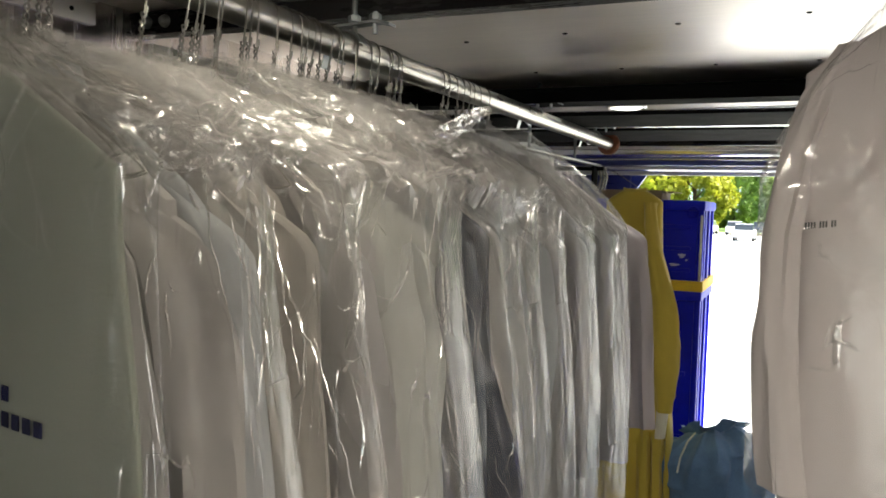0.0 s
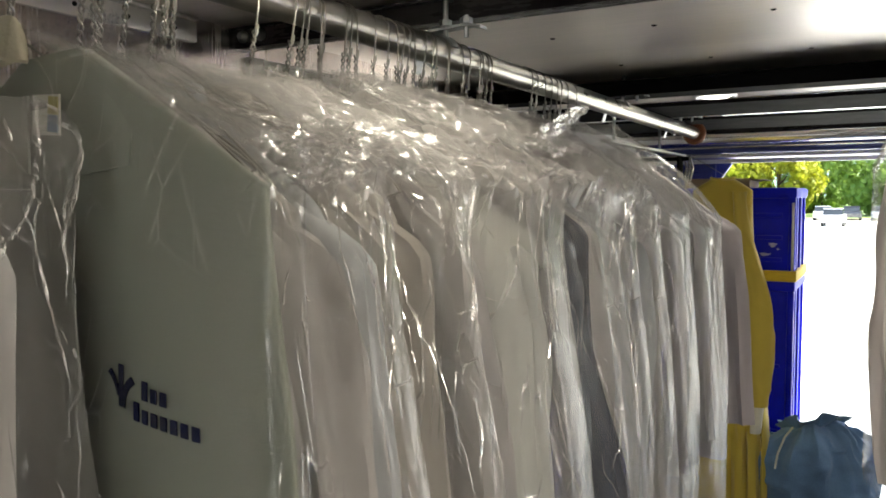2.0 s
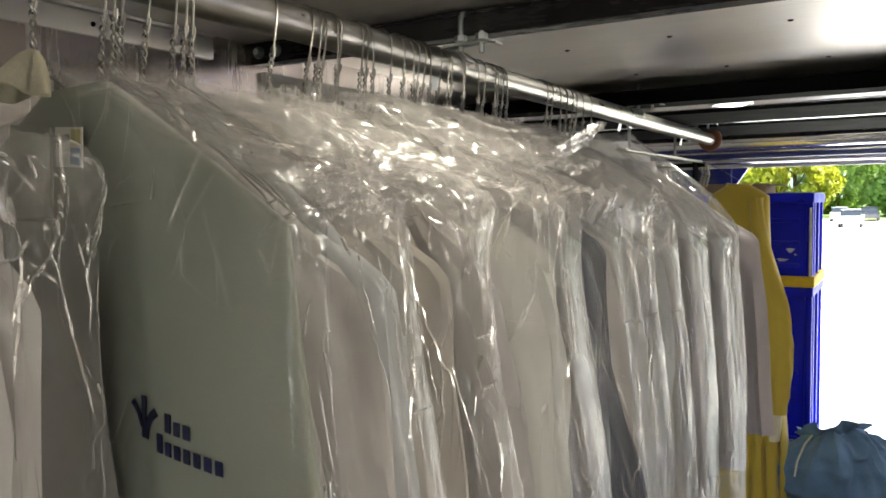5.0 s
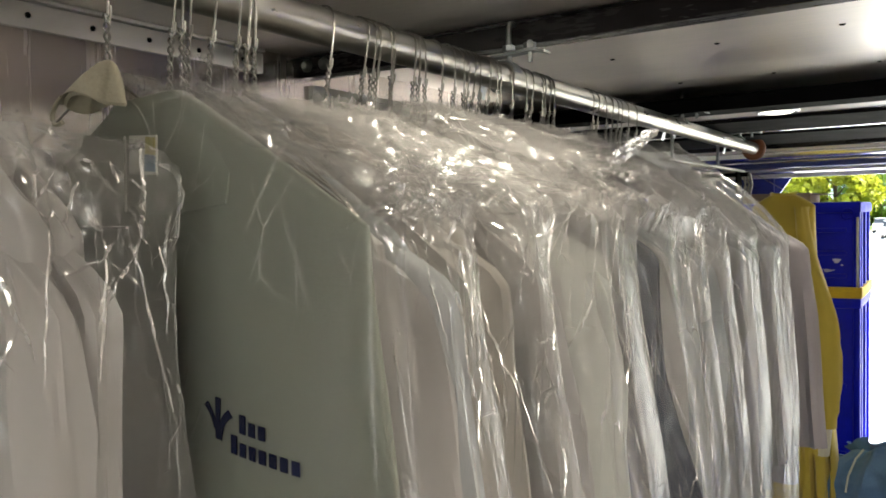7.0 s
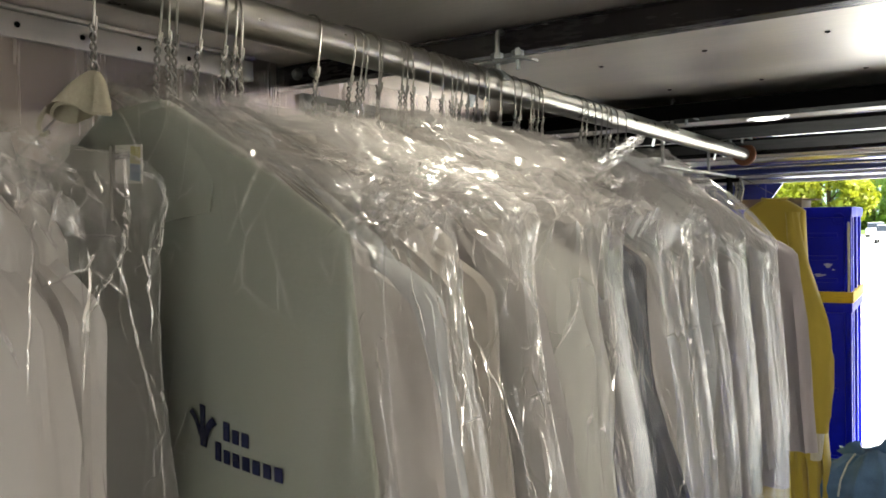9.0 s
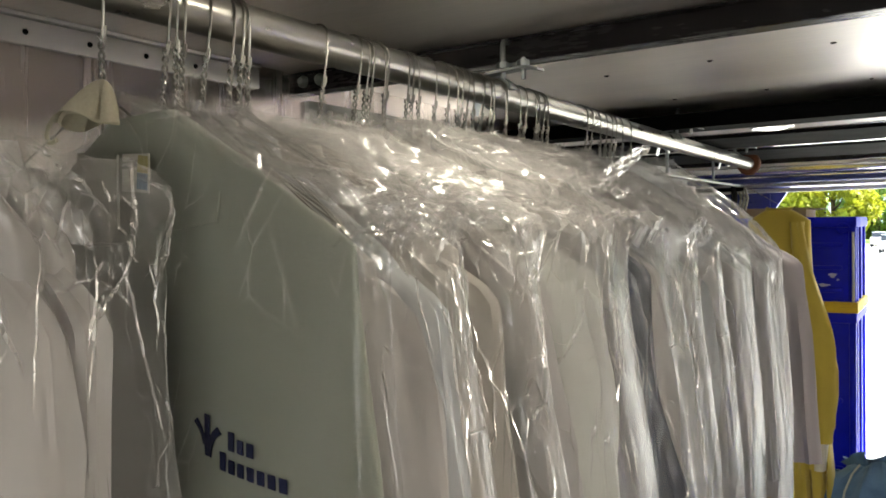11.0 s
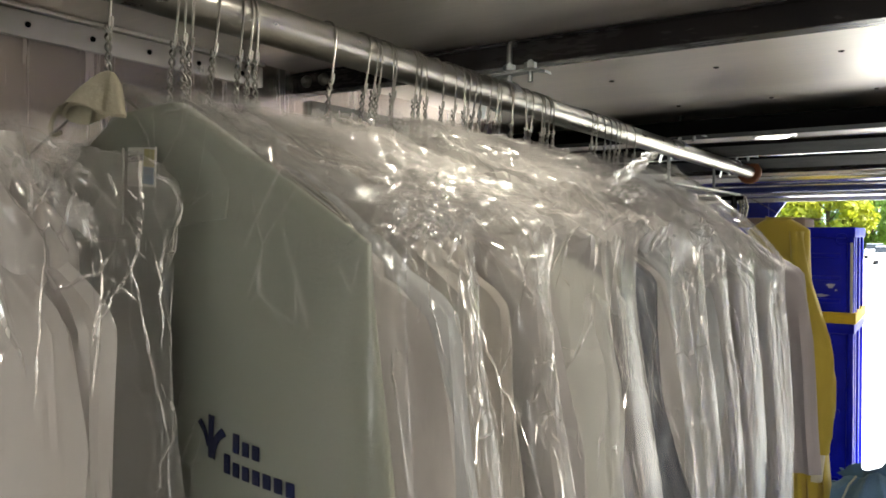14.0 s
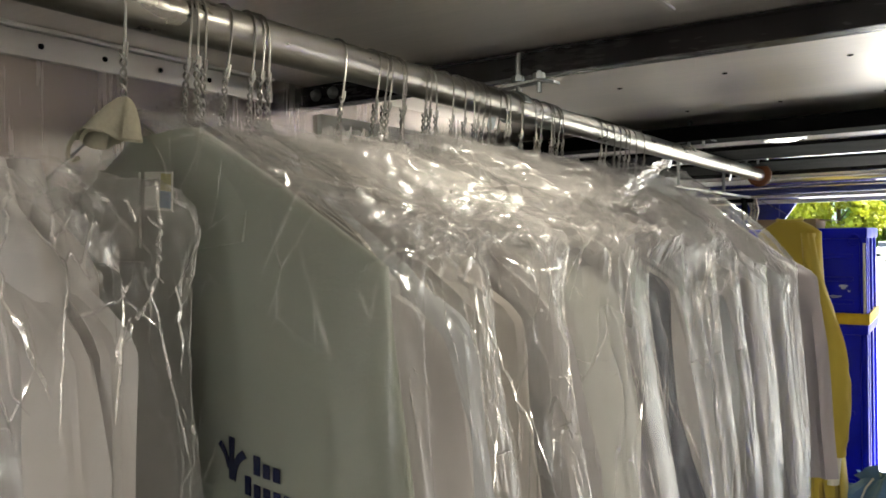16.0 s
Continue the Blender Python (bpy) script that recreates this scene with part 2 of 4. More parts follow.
def fold_material():
    """Pinched folds of film: glossy, still half clear, with glints put in as white."""
    m = bpy.data.materials.new("pinched_film_fold")
    m.use_nodes = True
    n, l = m.node_tree.nodes, m.node_tree.links
    n.remove(n["Principled BSDF"])
    clear, dif, gl = n.new("ShaderNodeBsdfTransparent"), n.new("ShaderNodeBsdfDiffuse"), n.new("ShaderNodeBsdfGlossy")
    dif.inputs[0].default_value = gl.inputs[0].default_value = (0.92, 0.90, 0.88, 1)
    noise, rng = n.new("ShaderNodeTexNoise"), n.new("ShaderNodeMapRange")
    noise.inputs["Scale"].default_value = 45.0
    l.new(noise.outputs["Fac"], rng.inputs["Value"])
    rng.inputs["From Min"].default_value, rng.inputs["From Max"].default_value = 0.40, 0.62
    rng.inputs["To Min"].default_value, rng.inputs["To Max"].default_value = 0.22, 0.90
    gl.inputs["Roughness"].default_value = 0.22
    a, b = n.new("ShaderNodeMixShader"), n.new("ShaderNodeMixShader")
    a.inputs[0].default_value = 0.62
    l.new(dif.outputs[0], a.inputs[1])
    l.new(gl.outputs[0], a.inputs[2])
    l.new(rng.outputs[0], b.inputs[0])
    l.new(clear.outputs[0], b.inputs[1])
    l.new(a.outputs[0], b.inputs[2])
    l.new(b.outputs[0], n["Material Output"].inputs[0])
    return m


FILM_FOLD = fold_material()
LAMP_GLASS = material("lit_lamp_lens", (0.8, 0.8, 0.78), 0.4, 0.0, 0.02, 5.0, bump=0, emit=((1.0, 0.95, 0.86), 1.0))
LAMP_RING = material("lamp_bezel", (0.5, 0.5, 0.52), 0.35, 0.8, 0.1, 20.0)
GROUND = material("pale_concrete", (0.55, 0.54, 0.51), 0.9, 0.0, 0.12, 0.15, bump=0.2, fine=3.0)
KERB = material("kerb_concrete", (0.42, 0.38, 0.33), 0.9, 0.0, 0.12, 1.0)
GRASS = material("lawn", (0.10, 0.16, 0.03), 0.95, 0.0, 0.3, 0.3, bump=0.3, fine=8.0)
BARK = material("bark", (0.10, 0.075, 0.05), 0.95, 0.0, 0.3, 6.0, (1, 1, 0.2), 0.5)
LEAF = [leafy(material("leaf_" + k, c, 0.6, 0.0, 0.35, 0.5, bump=0)) for k, c in (("yellow_green", (0.40, 0.42, 0.04)), ("green", (0.22, 0.33, 0.07)))]
HILL = material("far_wooded_hill", (0.16, 0.22, 0.20), 1.0, 0.0, 0.25, 0.03, bump=0)
CAR_PAINT = [material("car_paint_" + k, c, 0.3, 0.1, 0.05, 3.0, bump=0, coat=0.6) for k, c in (("white", (0.75, 0.75, 0.75)), ("silver", (0.45, 0.47, 0.49)), ("dark", (0.04, 0.045, 0.055)))]
CAR_GLASS = material("car_glass", (0.02, 0.025, 0.03), 0.08, 0.0, 0.1, 3.0, bump=0)
TYRE = material("tyre_rubber", (0.02, 0.02, 0.02), 0.85, 0.0, 0.2, 12.0)


# ---- building helpers ----
def lattice(ix, iy, iz, seed):
    h = (ix * 374761393 + iy * 668265263 + iz * 2147483647 + seed * 1274126177) & 0xFFFFFFFF
    h = ((h ^ (h >> 13)) * 1274126177) & 0xFFFFFFFF
    h = ((h ^ (h >> 16)) * 2246822519) & 0xFFFFFFFF
    return ((h ^ (h >> 15)) & 0xFFFF) / 32767.5 - 1.0


def rough_noise(x, y, z, seed=0):
    """Smooth value noise from -1 to 1 on arrays."""
    x, y, z = np.broadcast_arrays(np.asarray(x, float), np.asarray(y, float), np.asarray(z, float))
    ix, iy, iz = [np.floor(a).astype(np.int64) for a in (x, y, z)]
    fx, fy, fz = x - ix, y - iy, z - iz
    fx, fy, fz = [f * f * f * (f * (f * 6 - 15) + 10) for f in (fx, fy, fz)]
    out = 0
    for a in (0, 1):
        for b in (0, 1):
            for c in (0, 1):
                w = (fx if a else 1 - fx) * (fy if b else 1 - fy) * (fz if c else 1 - fz)
                out = out + w * lattice(ix + a, iy + b, iz + c, seed)
    return out


def ridges(x, y, z, seed=0):
    """Sharp creases: one at the crease, falling to zero."""
    return 1 - np.minimum(1, 2.2 * np.abs(rough_noise(x, y, z, seed)))


def smooth(a, b, x):
    t = np.clip((np.asarray(x, float) - a) / (b - a), 0, 1)
    return t * t * (3 - 2 * t)


def grid_geo(P, closed_u=False, cap=False):
    """P: rows v, columns u, xyz. Vertices and quads of the sheet."""
    nv, nu = P.shape[:2]
    idx = np.arange(nv * nu).reshape(nv, nu)
    if closed_u:
        idx = np.concatenate([idx, idx[:, :1]], 1)
    f = np.stack([idx[:-1, :-1], idx[:-1, 1:], idx[1:, 1:], idx[1:, :-1]], -1).reshape(-1, 4).tolist()
    if cap:
        f.append(list(range(nu))[::-1])
        f.append([(nv - 1) * nu + i for i in range(nu)])
    return P.reshape(-1, 3).tolist(), f


def thing(name, at=(0, 0, 0), label="", category="", group="", kind="", turn=0.0):
    e = new(name)
    e.empty_display_size = 0.05
    e.matrix_world = pose(*at, 0, 0, turn)
    return tagged(e, label, category, group, kind)


def mesh_object(name, geo, mat, flat=False):
    me = bpy.data.meshes.new(name)
    if isinstance(geo, bmesh.types.BMesh):
        geo.to_mesh(me)
        geo.free()
    else:
        me.from_pydata(geo[0], [], geo[1])
    me.materials.append(mat)
    if not flat:
        me.polygons.foreach_set("use_smooth", [True] * len(me.polygons))
        me.set_sharp_from_angle(angle=radians(40))
    me.update()
    return new(name, me)


def part(name, geo, mat, parent, label="", flat=False):
    ob = mesh_object(name, geo, mat, flat)
    ob.parent = parent
    return tagged(ob, label)


def box(x0, x1, y0, y1, z0, z1, bevel=0.0, bm=None):
    bm = bm or bmesh.new()
    vs = bmesh.ops.create_cube(bm, size=1)["verts"]
    for v in vs:
        v.co = ((x0 + x1) / 2 + v.co.x * (x1 - x0), (y0 + y1) / 2 + v.co.y * (y1 - y0), (z0 + z1) / 2 + v.co.z * (z1 - z0))
    if bevel:
        es = list({e for v in vs for e in v.link_edges})
        bmesh.ops.bevel(bm, geom=es, offset=bevel, segments=2, affect="EDGES", profile=0.6)
    return bm


def tube(points, radius, sides=10, cap=True):
    """A round bar along points; radius may be one number or one for each point."""
    P = np.array(points, float)
    R = np.broadcast_to(np.asarray(radius, float), (len(P),))
    T = np.gradient(P, axis=0)
    T /= np.linalg.norm(T, axis=1)[:, None] + 1e-12
    ref = np.array((0.0, 0.0, 1.0)) if abs(T[0, 2]) < 0.9 else np.array((1.0, 0.0, 0.0))
    rows = []
    A = np.cross(T[0], ref)
    for p, t, r in zip(P, T, R):
        A = A - t * np.dot(A, t)
        A /= np.linalg.norm(A) + 1e-12
        B = np.cross(t, A)
        th = np.linspace(0, 2 * np.pi, sides, endpoint=False)
        rows.append(p + r * (np.cos(th)[:, None] * A + np.sin(th)[:, None] * B))
    return grid_geo(np.array(rows), True, cap)


def joined(*geos):
    V, F = [], []
    for v, f in geos:
        k = len(V)
        V += list(v)
        F += [[i + k for i in q] for q in f]
    return V, F


def structure(name, geo, mat, label, category, flat=True):
    return tagged(mesh_object(name, geo, mat, flat), label, category, kind="structure")


# ---- the load space of the van ----
WX0, WX1, WY0, WY1, CEIL = -1.13, 1.17, -2.3, 4.7, 2.005
RAIL_X, RAIL_Z = -0.66, 1.91
structure("floor", box(WX0 - 0.05, WX1 + 0.05, WY0 - 0.05, WY1, -0.08, 0.0), FLOOR_MAT, "worn dark plate floor of a delivery van", "floor")
structure("ceiling", box(WX0 - 0.05, WX1 + 0.05, WY0 - 0.05, WY1, CEIL, CEIL + 0.04), ALU, "brushed aluminium van roof lining with faint smears", "ceiling")
structure("wall_left", box(WX0 - 0.05, WX0, WY0 - 0.05, WY1, 0, CEIL), ALU_WALL, "brushed aluminium side wall of the van", "wall")
structure("wall_right", box(WX1, WX1 + 0.05, WY0 - 0.05, WY1, 0, CEIL), ALU_WALL, "brushed aluminium side wall of the van", "wall")
# closing bulkhead out of view; its opening is made up to hold the fill
bm = box(WX0, 0.0, WY0 - 0.05, WY0, 0, CEIL)
box(0.7, WX1, WY0 - 0.05, WY0, 0, CEIL, 0, bm)
box(0.0, 0.7, WY0 - 0.05, WY0, 1.95, CEIL, 0, bm)
box(0.0, 0.7, WY0 - 0.05, WY0, 0.0, 0.3, 0, bm)
structure("wall_front", bm, ALU_WALL, "unseen van bulkhead with an opening added for the fill light", "wall")
structure("wall_panel_left", box(WX0, WX0 + 0.012, 1.25, 3.9, 0.4, 1.955), PALE_PANEL, "pale lining panel on the van side wall", "wall panel")

# top trim of the side wall, with two grooves and a row of rivets
trim = thing("wall_trim", (WX0, 0, 1.96), "aluminium top trim along the wall with a row of dark rivets", "trim", kind="structure")
bm = box(0, 0.010, WY0 + 0.02, 1.12, 0.0, 0.036, 0.002)
box(0, 0.016, WY0 + 0.02, 1.12, 0.0375, 0.044, 0.002, bm)
part("trim_board", bm, ALU_TRIM, trim)
rivet_bm = bmesh.new()
bmesh.ops.create_uvsphere(rivet_bm, u_segments=10, v_segments=6, radius=0.0042)
rivet_mesh = mesh_object("rivet", rivet_bm, BLACK_STEEL)
rivet_mesh.parent = trim
rivet_mesh.location = (0.010, 0.585, 0.018)
for k in range(-14, 6):
    if k:
        o = rivet_mesh.copy()
        scene.collection.objects.link(o)
        o.parent, o.location = trim, (0.010, 0.585 + 0.097 * k, 0.018)
groove = thing("perforated_track", (WX0 + 0.012, 1.3, 1.85), "pale perforated steel track screwed along the wall panel", "wall track")
part("track_plate", box(0, 0.008, 0, 1.3, 0, 0.09, 0.002), PALE_PANEL, groove)
slot_bm = box(-0.001, 0.0095, -0.007, 0.007, -0.013, 0.013, 0.003)
slot = part("slot", slot_bm, BLACK_STEEL, groove, "dark slot")
slot.location = (0, 0.03, 0.06)
for k in range(1, 25):
    o = slot.copy()
    scene.collection.objects.link(o)
    o.parent, o.location = groove, (0, 0.03 + 0.05 * k, 0.06)

# ceiling rivets and a seam
cr = thing("ceiling_rivets", (0, 0, CEIL), "rows of small dark rivets in the roof lining", "rivets", kind="structure")
first = None
for row, (ry, x_first) in enumerate(((1.63, -0.645), (2.02, -0.62), (0.60, -0.68))):
    for k in range(8):
        if first is None:
            rb = bmesh.new()
            bmesh.ops.create_uvsphere(rb, u_segments=10, v_segments=6, radius=0.0055)
            for v in rb.verts:
                v.co.z *= 0.45
            first = o = part("rivet", rb, BLACK_STEEL, cr)
        else:
            o = first.copy()
            scene.collection.objects.link(o)
            o.parent = cr
        o.location = (x_first + 0.213 * k, ry - 0.02 * k * (row == 0), 0)
structure("ceiling_seam", box(-0.386, -0.380, WY0 + 0.02, 1.13, CEIL - 0.003, CEIL, 0.001), ALU_TRIM, "raised seam in the roof lining", "seam")


def cross_beam(name, y0, y1, z0, z1, mat, label, lip=0.012):
    """A roof bow: a channel that lies open side up, with rolled lips."""
    b = thing(name, (0, y0, z0), label, "roof beam", "roof beams", kind="structure")
    t = 0.004
    bm = box(WX0, WX1, 0, t, 0, z1 - z0, 0.0012)
    box(WX0, WX1, t, y1 - y0 - t, 0, t, 0.0, bm)
    box(WX0, WX1, y1 - y0 - t, y1 - y0, 0, z1 - z0, 0.0012, bm)
    part("channel", bm, mat, b, flat=True)
    part("lip", box(WX0, WX1, -lip, 0, z1 - z0 - 0.004, z1 - z0, 0.001), mat, b, flat=True)
    return b


beam = cross_beam("roof_beam", 1.222, 1.262, 1.965, 2.003, BROWN_STEEL, "dark brown painted steel beam across the van roof", 0.010)
for k, x in enumerate((-1.105, -1.062)):
    c, f = tube([(x, -0.012, 0.021), (x, -0.004, 0.021), (x, 0.001, 0.021)], [0.006, 0.0115, 0.012], 12)
    part("bolt_head", (c, f), ZINC, beam, "zinc bolt head")
cross_beam("roof_beam", 2.12, 2.22, 1.943, 1.980, BLACK_STEEL, "black steel beam across the van roof")
cross_beam("roof_beam", 2.42, 2.76, 1.942, 1.985, BLACK_STEEL, "wide black steel channel across the van roof")
cross_beam("roof_beam", 2.86, 3.30, 1.940, 1.985, BLACK_STEEL, "wide black steel channel across the van roof")
for y, z in ((2.385, 1.950), (2.785, 1.944)):
    structure("roof_strip", box(WX0, WX1, y, y + 0.035, z, z + 0.004, 0.001), BRIGHT, "bright aluminium strip between the roof beams", "strip")
structure("roof_plate", box(WX0, WX1, 2.225, 2.380, 1.953, 1.957), ALU_TRIM, "dull aluminium plate that holds the dome lamp", "plate")

# dome lamps; the two at the right are added out of view
def dome_and_fill_lamp(x, y, z):
    d = thing("dome_and_fill_lamp", (x, y, z), "small round lit dome lamp in the van roof, right-hand ones added as fill", "lamp", "dome lamps")
    th = np.linspace(0, 2 * np.pi, 28, endpoint=False)
    prof = [(0.054, 0.016), (0.056, 0.004), (0.050, 0.0), (0.044, 0.004)]
    part("bezel", grid_geo(np.array([[(r * math.cos(a), r * math.sin(a), h) for a in th] for r, h in prof]), True), LAMP_RING, d)
    prof = [(0.044, 0.004), (0.033, -0.001), (0.016, -0.003), (0.001, -0.004)]
    part("lens", grid_geo(np.array([[(r * math.cos(a), r * math.sin(a), h) for a in th] for r, h in prof]), True), LAMP_GLASS, d, "glowing frosted lens")


dome_and_fill_lamp(-0.450, 2.312, 1.946)
dome_and_fill_lamp(-0.40, 0.74, 1.990)
# housings for the added right-hand fill lights
dome_and_fill_lamp(0.70, 0.30, 1.990)
dome_and_fill_lamp(0.70, 1.90, 1.990)

# rear door header: rolled tubes, blue ribs, white weather strip, jambs
header = thing("door_header", (0, 3.45, 1.85), "rear roller door header with aluminium tubes and blue ribs", "door header", kind="structure")
part("slim_tube", tube([(WX0, 0.0, 0.128), (WX1, 0.0, 0.128)], 0.017, 14), BRIGHT, header)
part("roller_tube", tube([(WX0, 0.42, 0.098), (WX1, 0.42, 0.098)], 0.030, 18), BRIGHT, header, "bright aluminium roller tube")
part("end_groove", tube([(WX0, 0.20, 0.112), (WX1, 0.20, 0.112)], 0.014, 12), BROWN_STEEL, header)
part("rib_upper", box(WX0, WX1, 0.62, 0.66, 0.072, 0.096, 0.006), DOOR_BLUE, header)
part("rib_bright", tube([(WX0, 0.63, 0.067), (WX1, 0.63, 0.067)], 0.006, 10), BRIGHT, header)
part("rib_lower", box(WX0, WX1, 0.64, 0.70, 0.038, 0.062, 0.006), DOOR_BLUE, header)
part("weather_strip", box(WX0, WX1, 0.86, 0.90, 0.000, 0.020, 0.006), DOOR_WHITE, header)
part("weather_strip_top", box(WX0, WX1, 0.83, 0.86, 0.028, 0.042, 0.004), DOOR_WHITE, header)
part("cover", box(WX0, WX1, 0.905, 1.25, 0.034, 0.155, 0.004), DOOR_BLUE, header)
for x0, x1 in ((WX0, WX0 + 0.26), (WX1 - 0.1, WX1)):
    structure("door_jamb", box(x0, x1, 4.58, WY1, 0, 1.884, 0.004), DOOR_BLUE, "dark blue rear door jamb", "jamb")
gus = bmesh.new()
gv = [gus.verts.new(p) for p in ((WX0 + 0.26, 4.6, 1.884), (WX0 + 0.26, 4.6, 1.74), (WX0 + 0.36, 4.6, 1.884), (WX0 + 0.26, 4.63, 1.884), (WX0 + 0.26, 4.63, 1.74), (WX0 + 0.36, 4.63, 1.884))]
for q in ((0, 1, 2), (5, 4, 3), (0, 3, 4, 1), (1, 4, 5, 2), (2, 5, 3, 0)):
    gus.faces.new([gv[i] for i in q])
structure("jamb_gusset", gus, DOOR_BLUE, "dark corner gusset at the door jamb", "gusset")
structure("lift_platform", box(WX0, WX1, WY1 + 0.005, 6.5, -0.05, -0.004, 0.01), PLATFORM, "pale metal lift platform behind the van", "lift platform")

# ---- garment rail ----
rail = thing("garment_rail", (RAIL_X, 3.05, RAIL_Z), "long galvanised steel pipe rail hung under the roof", "rail")
part("pipe", tube([(0, -5.3, 0), (0, -3.0, 0), (0, -1.5, 0), (0, 0, 0)], 0.021, 28), GALV, rail)
th = np.linspace(0, 2 * np.pi, 28, endpoint=False)
prof = [(0.020, -0.016), (0.034, -0.016), (0.040, -0.010), (0.041, 0.004), (0.036, 0.010), (0.001, 0.010)]
part("end_cap", grid_geo(np.array([[(r * math.cos(a), h, r * math.sin(a)) for a in th] for r, h in prof]), True), RUST_CAP, rail, "orange-brown rubber end cap")


def pipe_clamp(y, long_arm=True):
    c = thing("pipe_clamp", (RAIL_X, y, RAIL_Z), "zinc-plated bent clamp with a hooked bolt holding the rail", "clamp", "pipe clamps")
    arc = [(0.024 * math.sin(a), 0.0, 0.024 * math.cos(a)) for a in np.linspace(-2.6, 1.3, 18)]
    rows = [[(x, w, z) for w in (-0.011, 0.011)] for x, _, z in arc]
    rows2 = [[(x * 1.14, w, z * 1.14) for w in (0.011, -0.011)] for x, _, z in arc]
    P = np.array([r + r2 for r, r2 in zip(rows, rows2)])
    part("saddle", grid_geo(P, True, True), ZINC, c)
    strap = [(-0.045, -0.030), (-0.030, 0.022), (-0.018, 0.032), (0.052, 0.036), (0.075, 0.030)]
    P = np.array([[(x, -0.011, z), (x, 0.011, z), (x, 0.011, z + 0.004), (x, -0.011, z + 0.004)] for x, z in strap])
    part("bent_strap", grid_geo(P, True, True), ZINC, c)
    J = [(0.008, 0.0, 0.020), (0.008, 0.0, 0.066), (0.008, 0.001, 0.078), (0.008, 0.005, 0.085), (0.008, 0.011, 0.087), (0.008, 0.020, 0.086)]
    part("hook_bolt", tube(J, 0.0045, 10), ZINC, c)
    for x in (0.008, 0.045):
        nb = [(x, 0, 0.040), (x, 0, 0.041), (x, 0, 0.050), (x, 0, 0.051)]
        part("nut", tube(nb, [0.005, 0.010, 0.010, 0.005], 6), ZINC, c)
    part("screw", tube([(0.045, 0, 0.020), (0.045, 0, 0.054)], 0.004, 8), ZINC, c)


pipe_clamp(1.195)
pipe_clamp(2.145)
pipe_clamp(2.80)

side_bar = thing("side_bar", (-0.765, 2.35, 1.845), "flat galvanised bar under the rail with an angled end bracket", "bar")
part("bar", box(-0.016, 0.016, 0, 0.98, -0.004, 0.004, 0.001), GALV, side_bar)
part("bracket", box(-0.004, 0.004, 0.9, 0.98, -0.09, 0.0, 0.001), BLACK_STEEL, side_bar)
part("bracket_foot", box(-0.36, 0.03, 0.95, 0.978, -0.022, -0.006, 0.002), BLACK_STEEL, side_bar)
part("hanging_rod", tube([(0, 0.08, 0.0), (0, 0.08, 0.11)], 0.005, 8), ZINC, side_bar)
part("hanging_rod", tube([(0, 0.62, 0.0), (0, 0.62, 0.11)], 0.005, 8), ZINC, side_bar)
for k in range(3):
    part("ring", tube([(0.012 + 0.012 * k, 0.96, -0.01), (0.02 + 0.012 * k, 0.97, -0.05), (0.01 + 0.012 * k, 0.965, -0.10)], 0.005, 8), GALV, side_bar)


# ---- wire hangers ----
def wire_hanger(seed):
    """Origin on the rail's axis. Hook over the pipe, twisted neck, sloping shoulders and bottom bar."""
    rnd = random.Random(seed)
    h = thing("wire_hanger", (0, 0, 0), "galvanised wire hanger hooked over the pipe rail", "hanger", "wire hangers on the rail")
    r = 0.00120
    R = 0.0228
    hook = [(R * math.cos(a), 0.0, R * math.sin(a)) for a in np.linspace(-0.5, math.pi, 16)]
    hook = hook + [(-R * 0.99, 0, -0.02), (-R * 0.95, 0, -0.035), (-0.0205, 0.0, -0.048)]
    hook = [(-x, y, z) for x, y, z in hook]
    part("hook", tube(hook, r, 8), WIRE, h)
    part("wire_end", tube([(0.0225, 0.0012, -0.040), (0.0222, 0.0014, -0.046), (0.0205, 0.0012, -0.052)], r * 1.2, 8), WIRE, h)
    z = np.linspace(-0.046, -0.100, 60)
    a = np.linspace(0, 2 * math.pi * 3.3, 60)
    s1 = tube(np.stack([0.019 + 0.0020 * np.cos(a), 0.0020 * np.sin(a), z], 1), r, 6)
    s2 = tube(np.stack([0.019 - 0.0020 * np.cos(a), -0.0020 * np.sin(a), z], 1), r, 6)
    part("twisted_neck", joined(s1, s2), WIRE, h)
    sh = [(0.019, 0, -0.098), (-0.015, 0, -0.112), (-0.19, 0, -0.205), (-0.205, 0, -0.218), (-0.19, 0, -0.222), (0.19, 0, -0.222), (0.205, 0, -0.218), (0.19, 0, -0.205), (0.045, 0, -0.112), (0.019, 0, -0.098)]
    part("shoulder_wire", tube(sh, r, 5), WIRE, h)
    return h


HOOKS = [0.474, 0.542, 0.550, 0.557, 0.592, 0.623, 0.629, 0.636, 0.759, 0.820, 0.831, 0.842, 0.861, 0.869, 0.918, 0.927, 0.936, 0.977, 1.011, 1.030, 1.048,
         1.068, 1.083, 1.114, 1.130, 1.142, 1.176, 1.187, 1.228, 1.254, 1.290, 1.302, 1.316, 1.329, 1.512, 1.537, 1.572, 1.609, 1.640, 1.669, 1.699, 1.752]
model = wire_hanger(1)
rnd = random.Random(5)
for k, y in enumerate(HOOKS):
    m = pose(RAIL_X, y, RAIL_Z, rnd.uniform(-8, -2) if k else 0, rnd.uniform(-3, 3), rnd.uniform(-9, 9))
    if k == 0:
        model.matrix_world = m
    else:
        copy_thing(model, m)


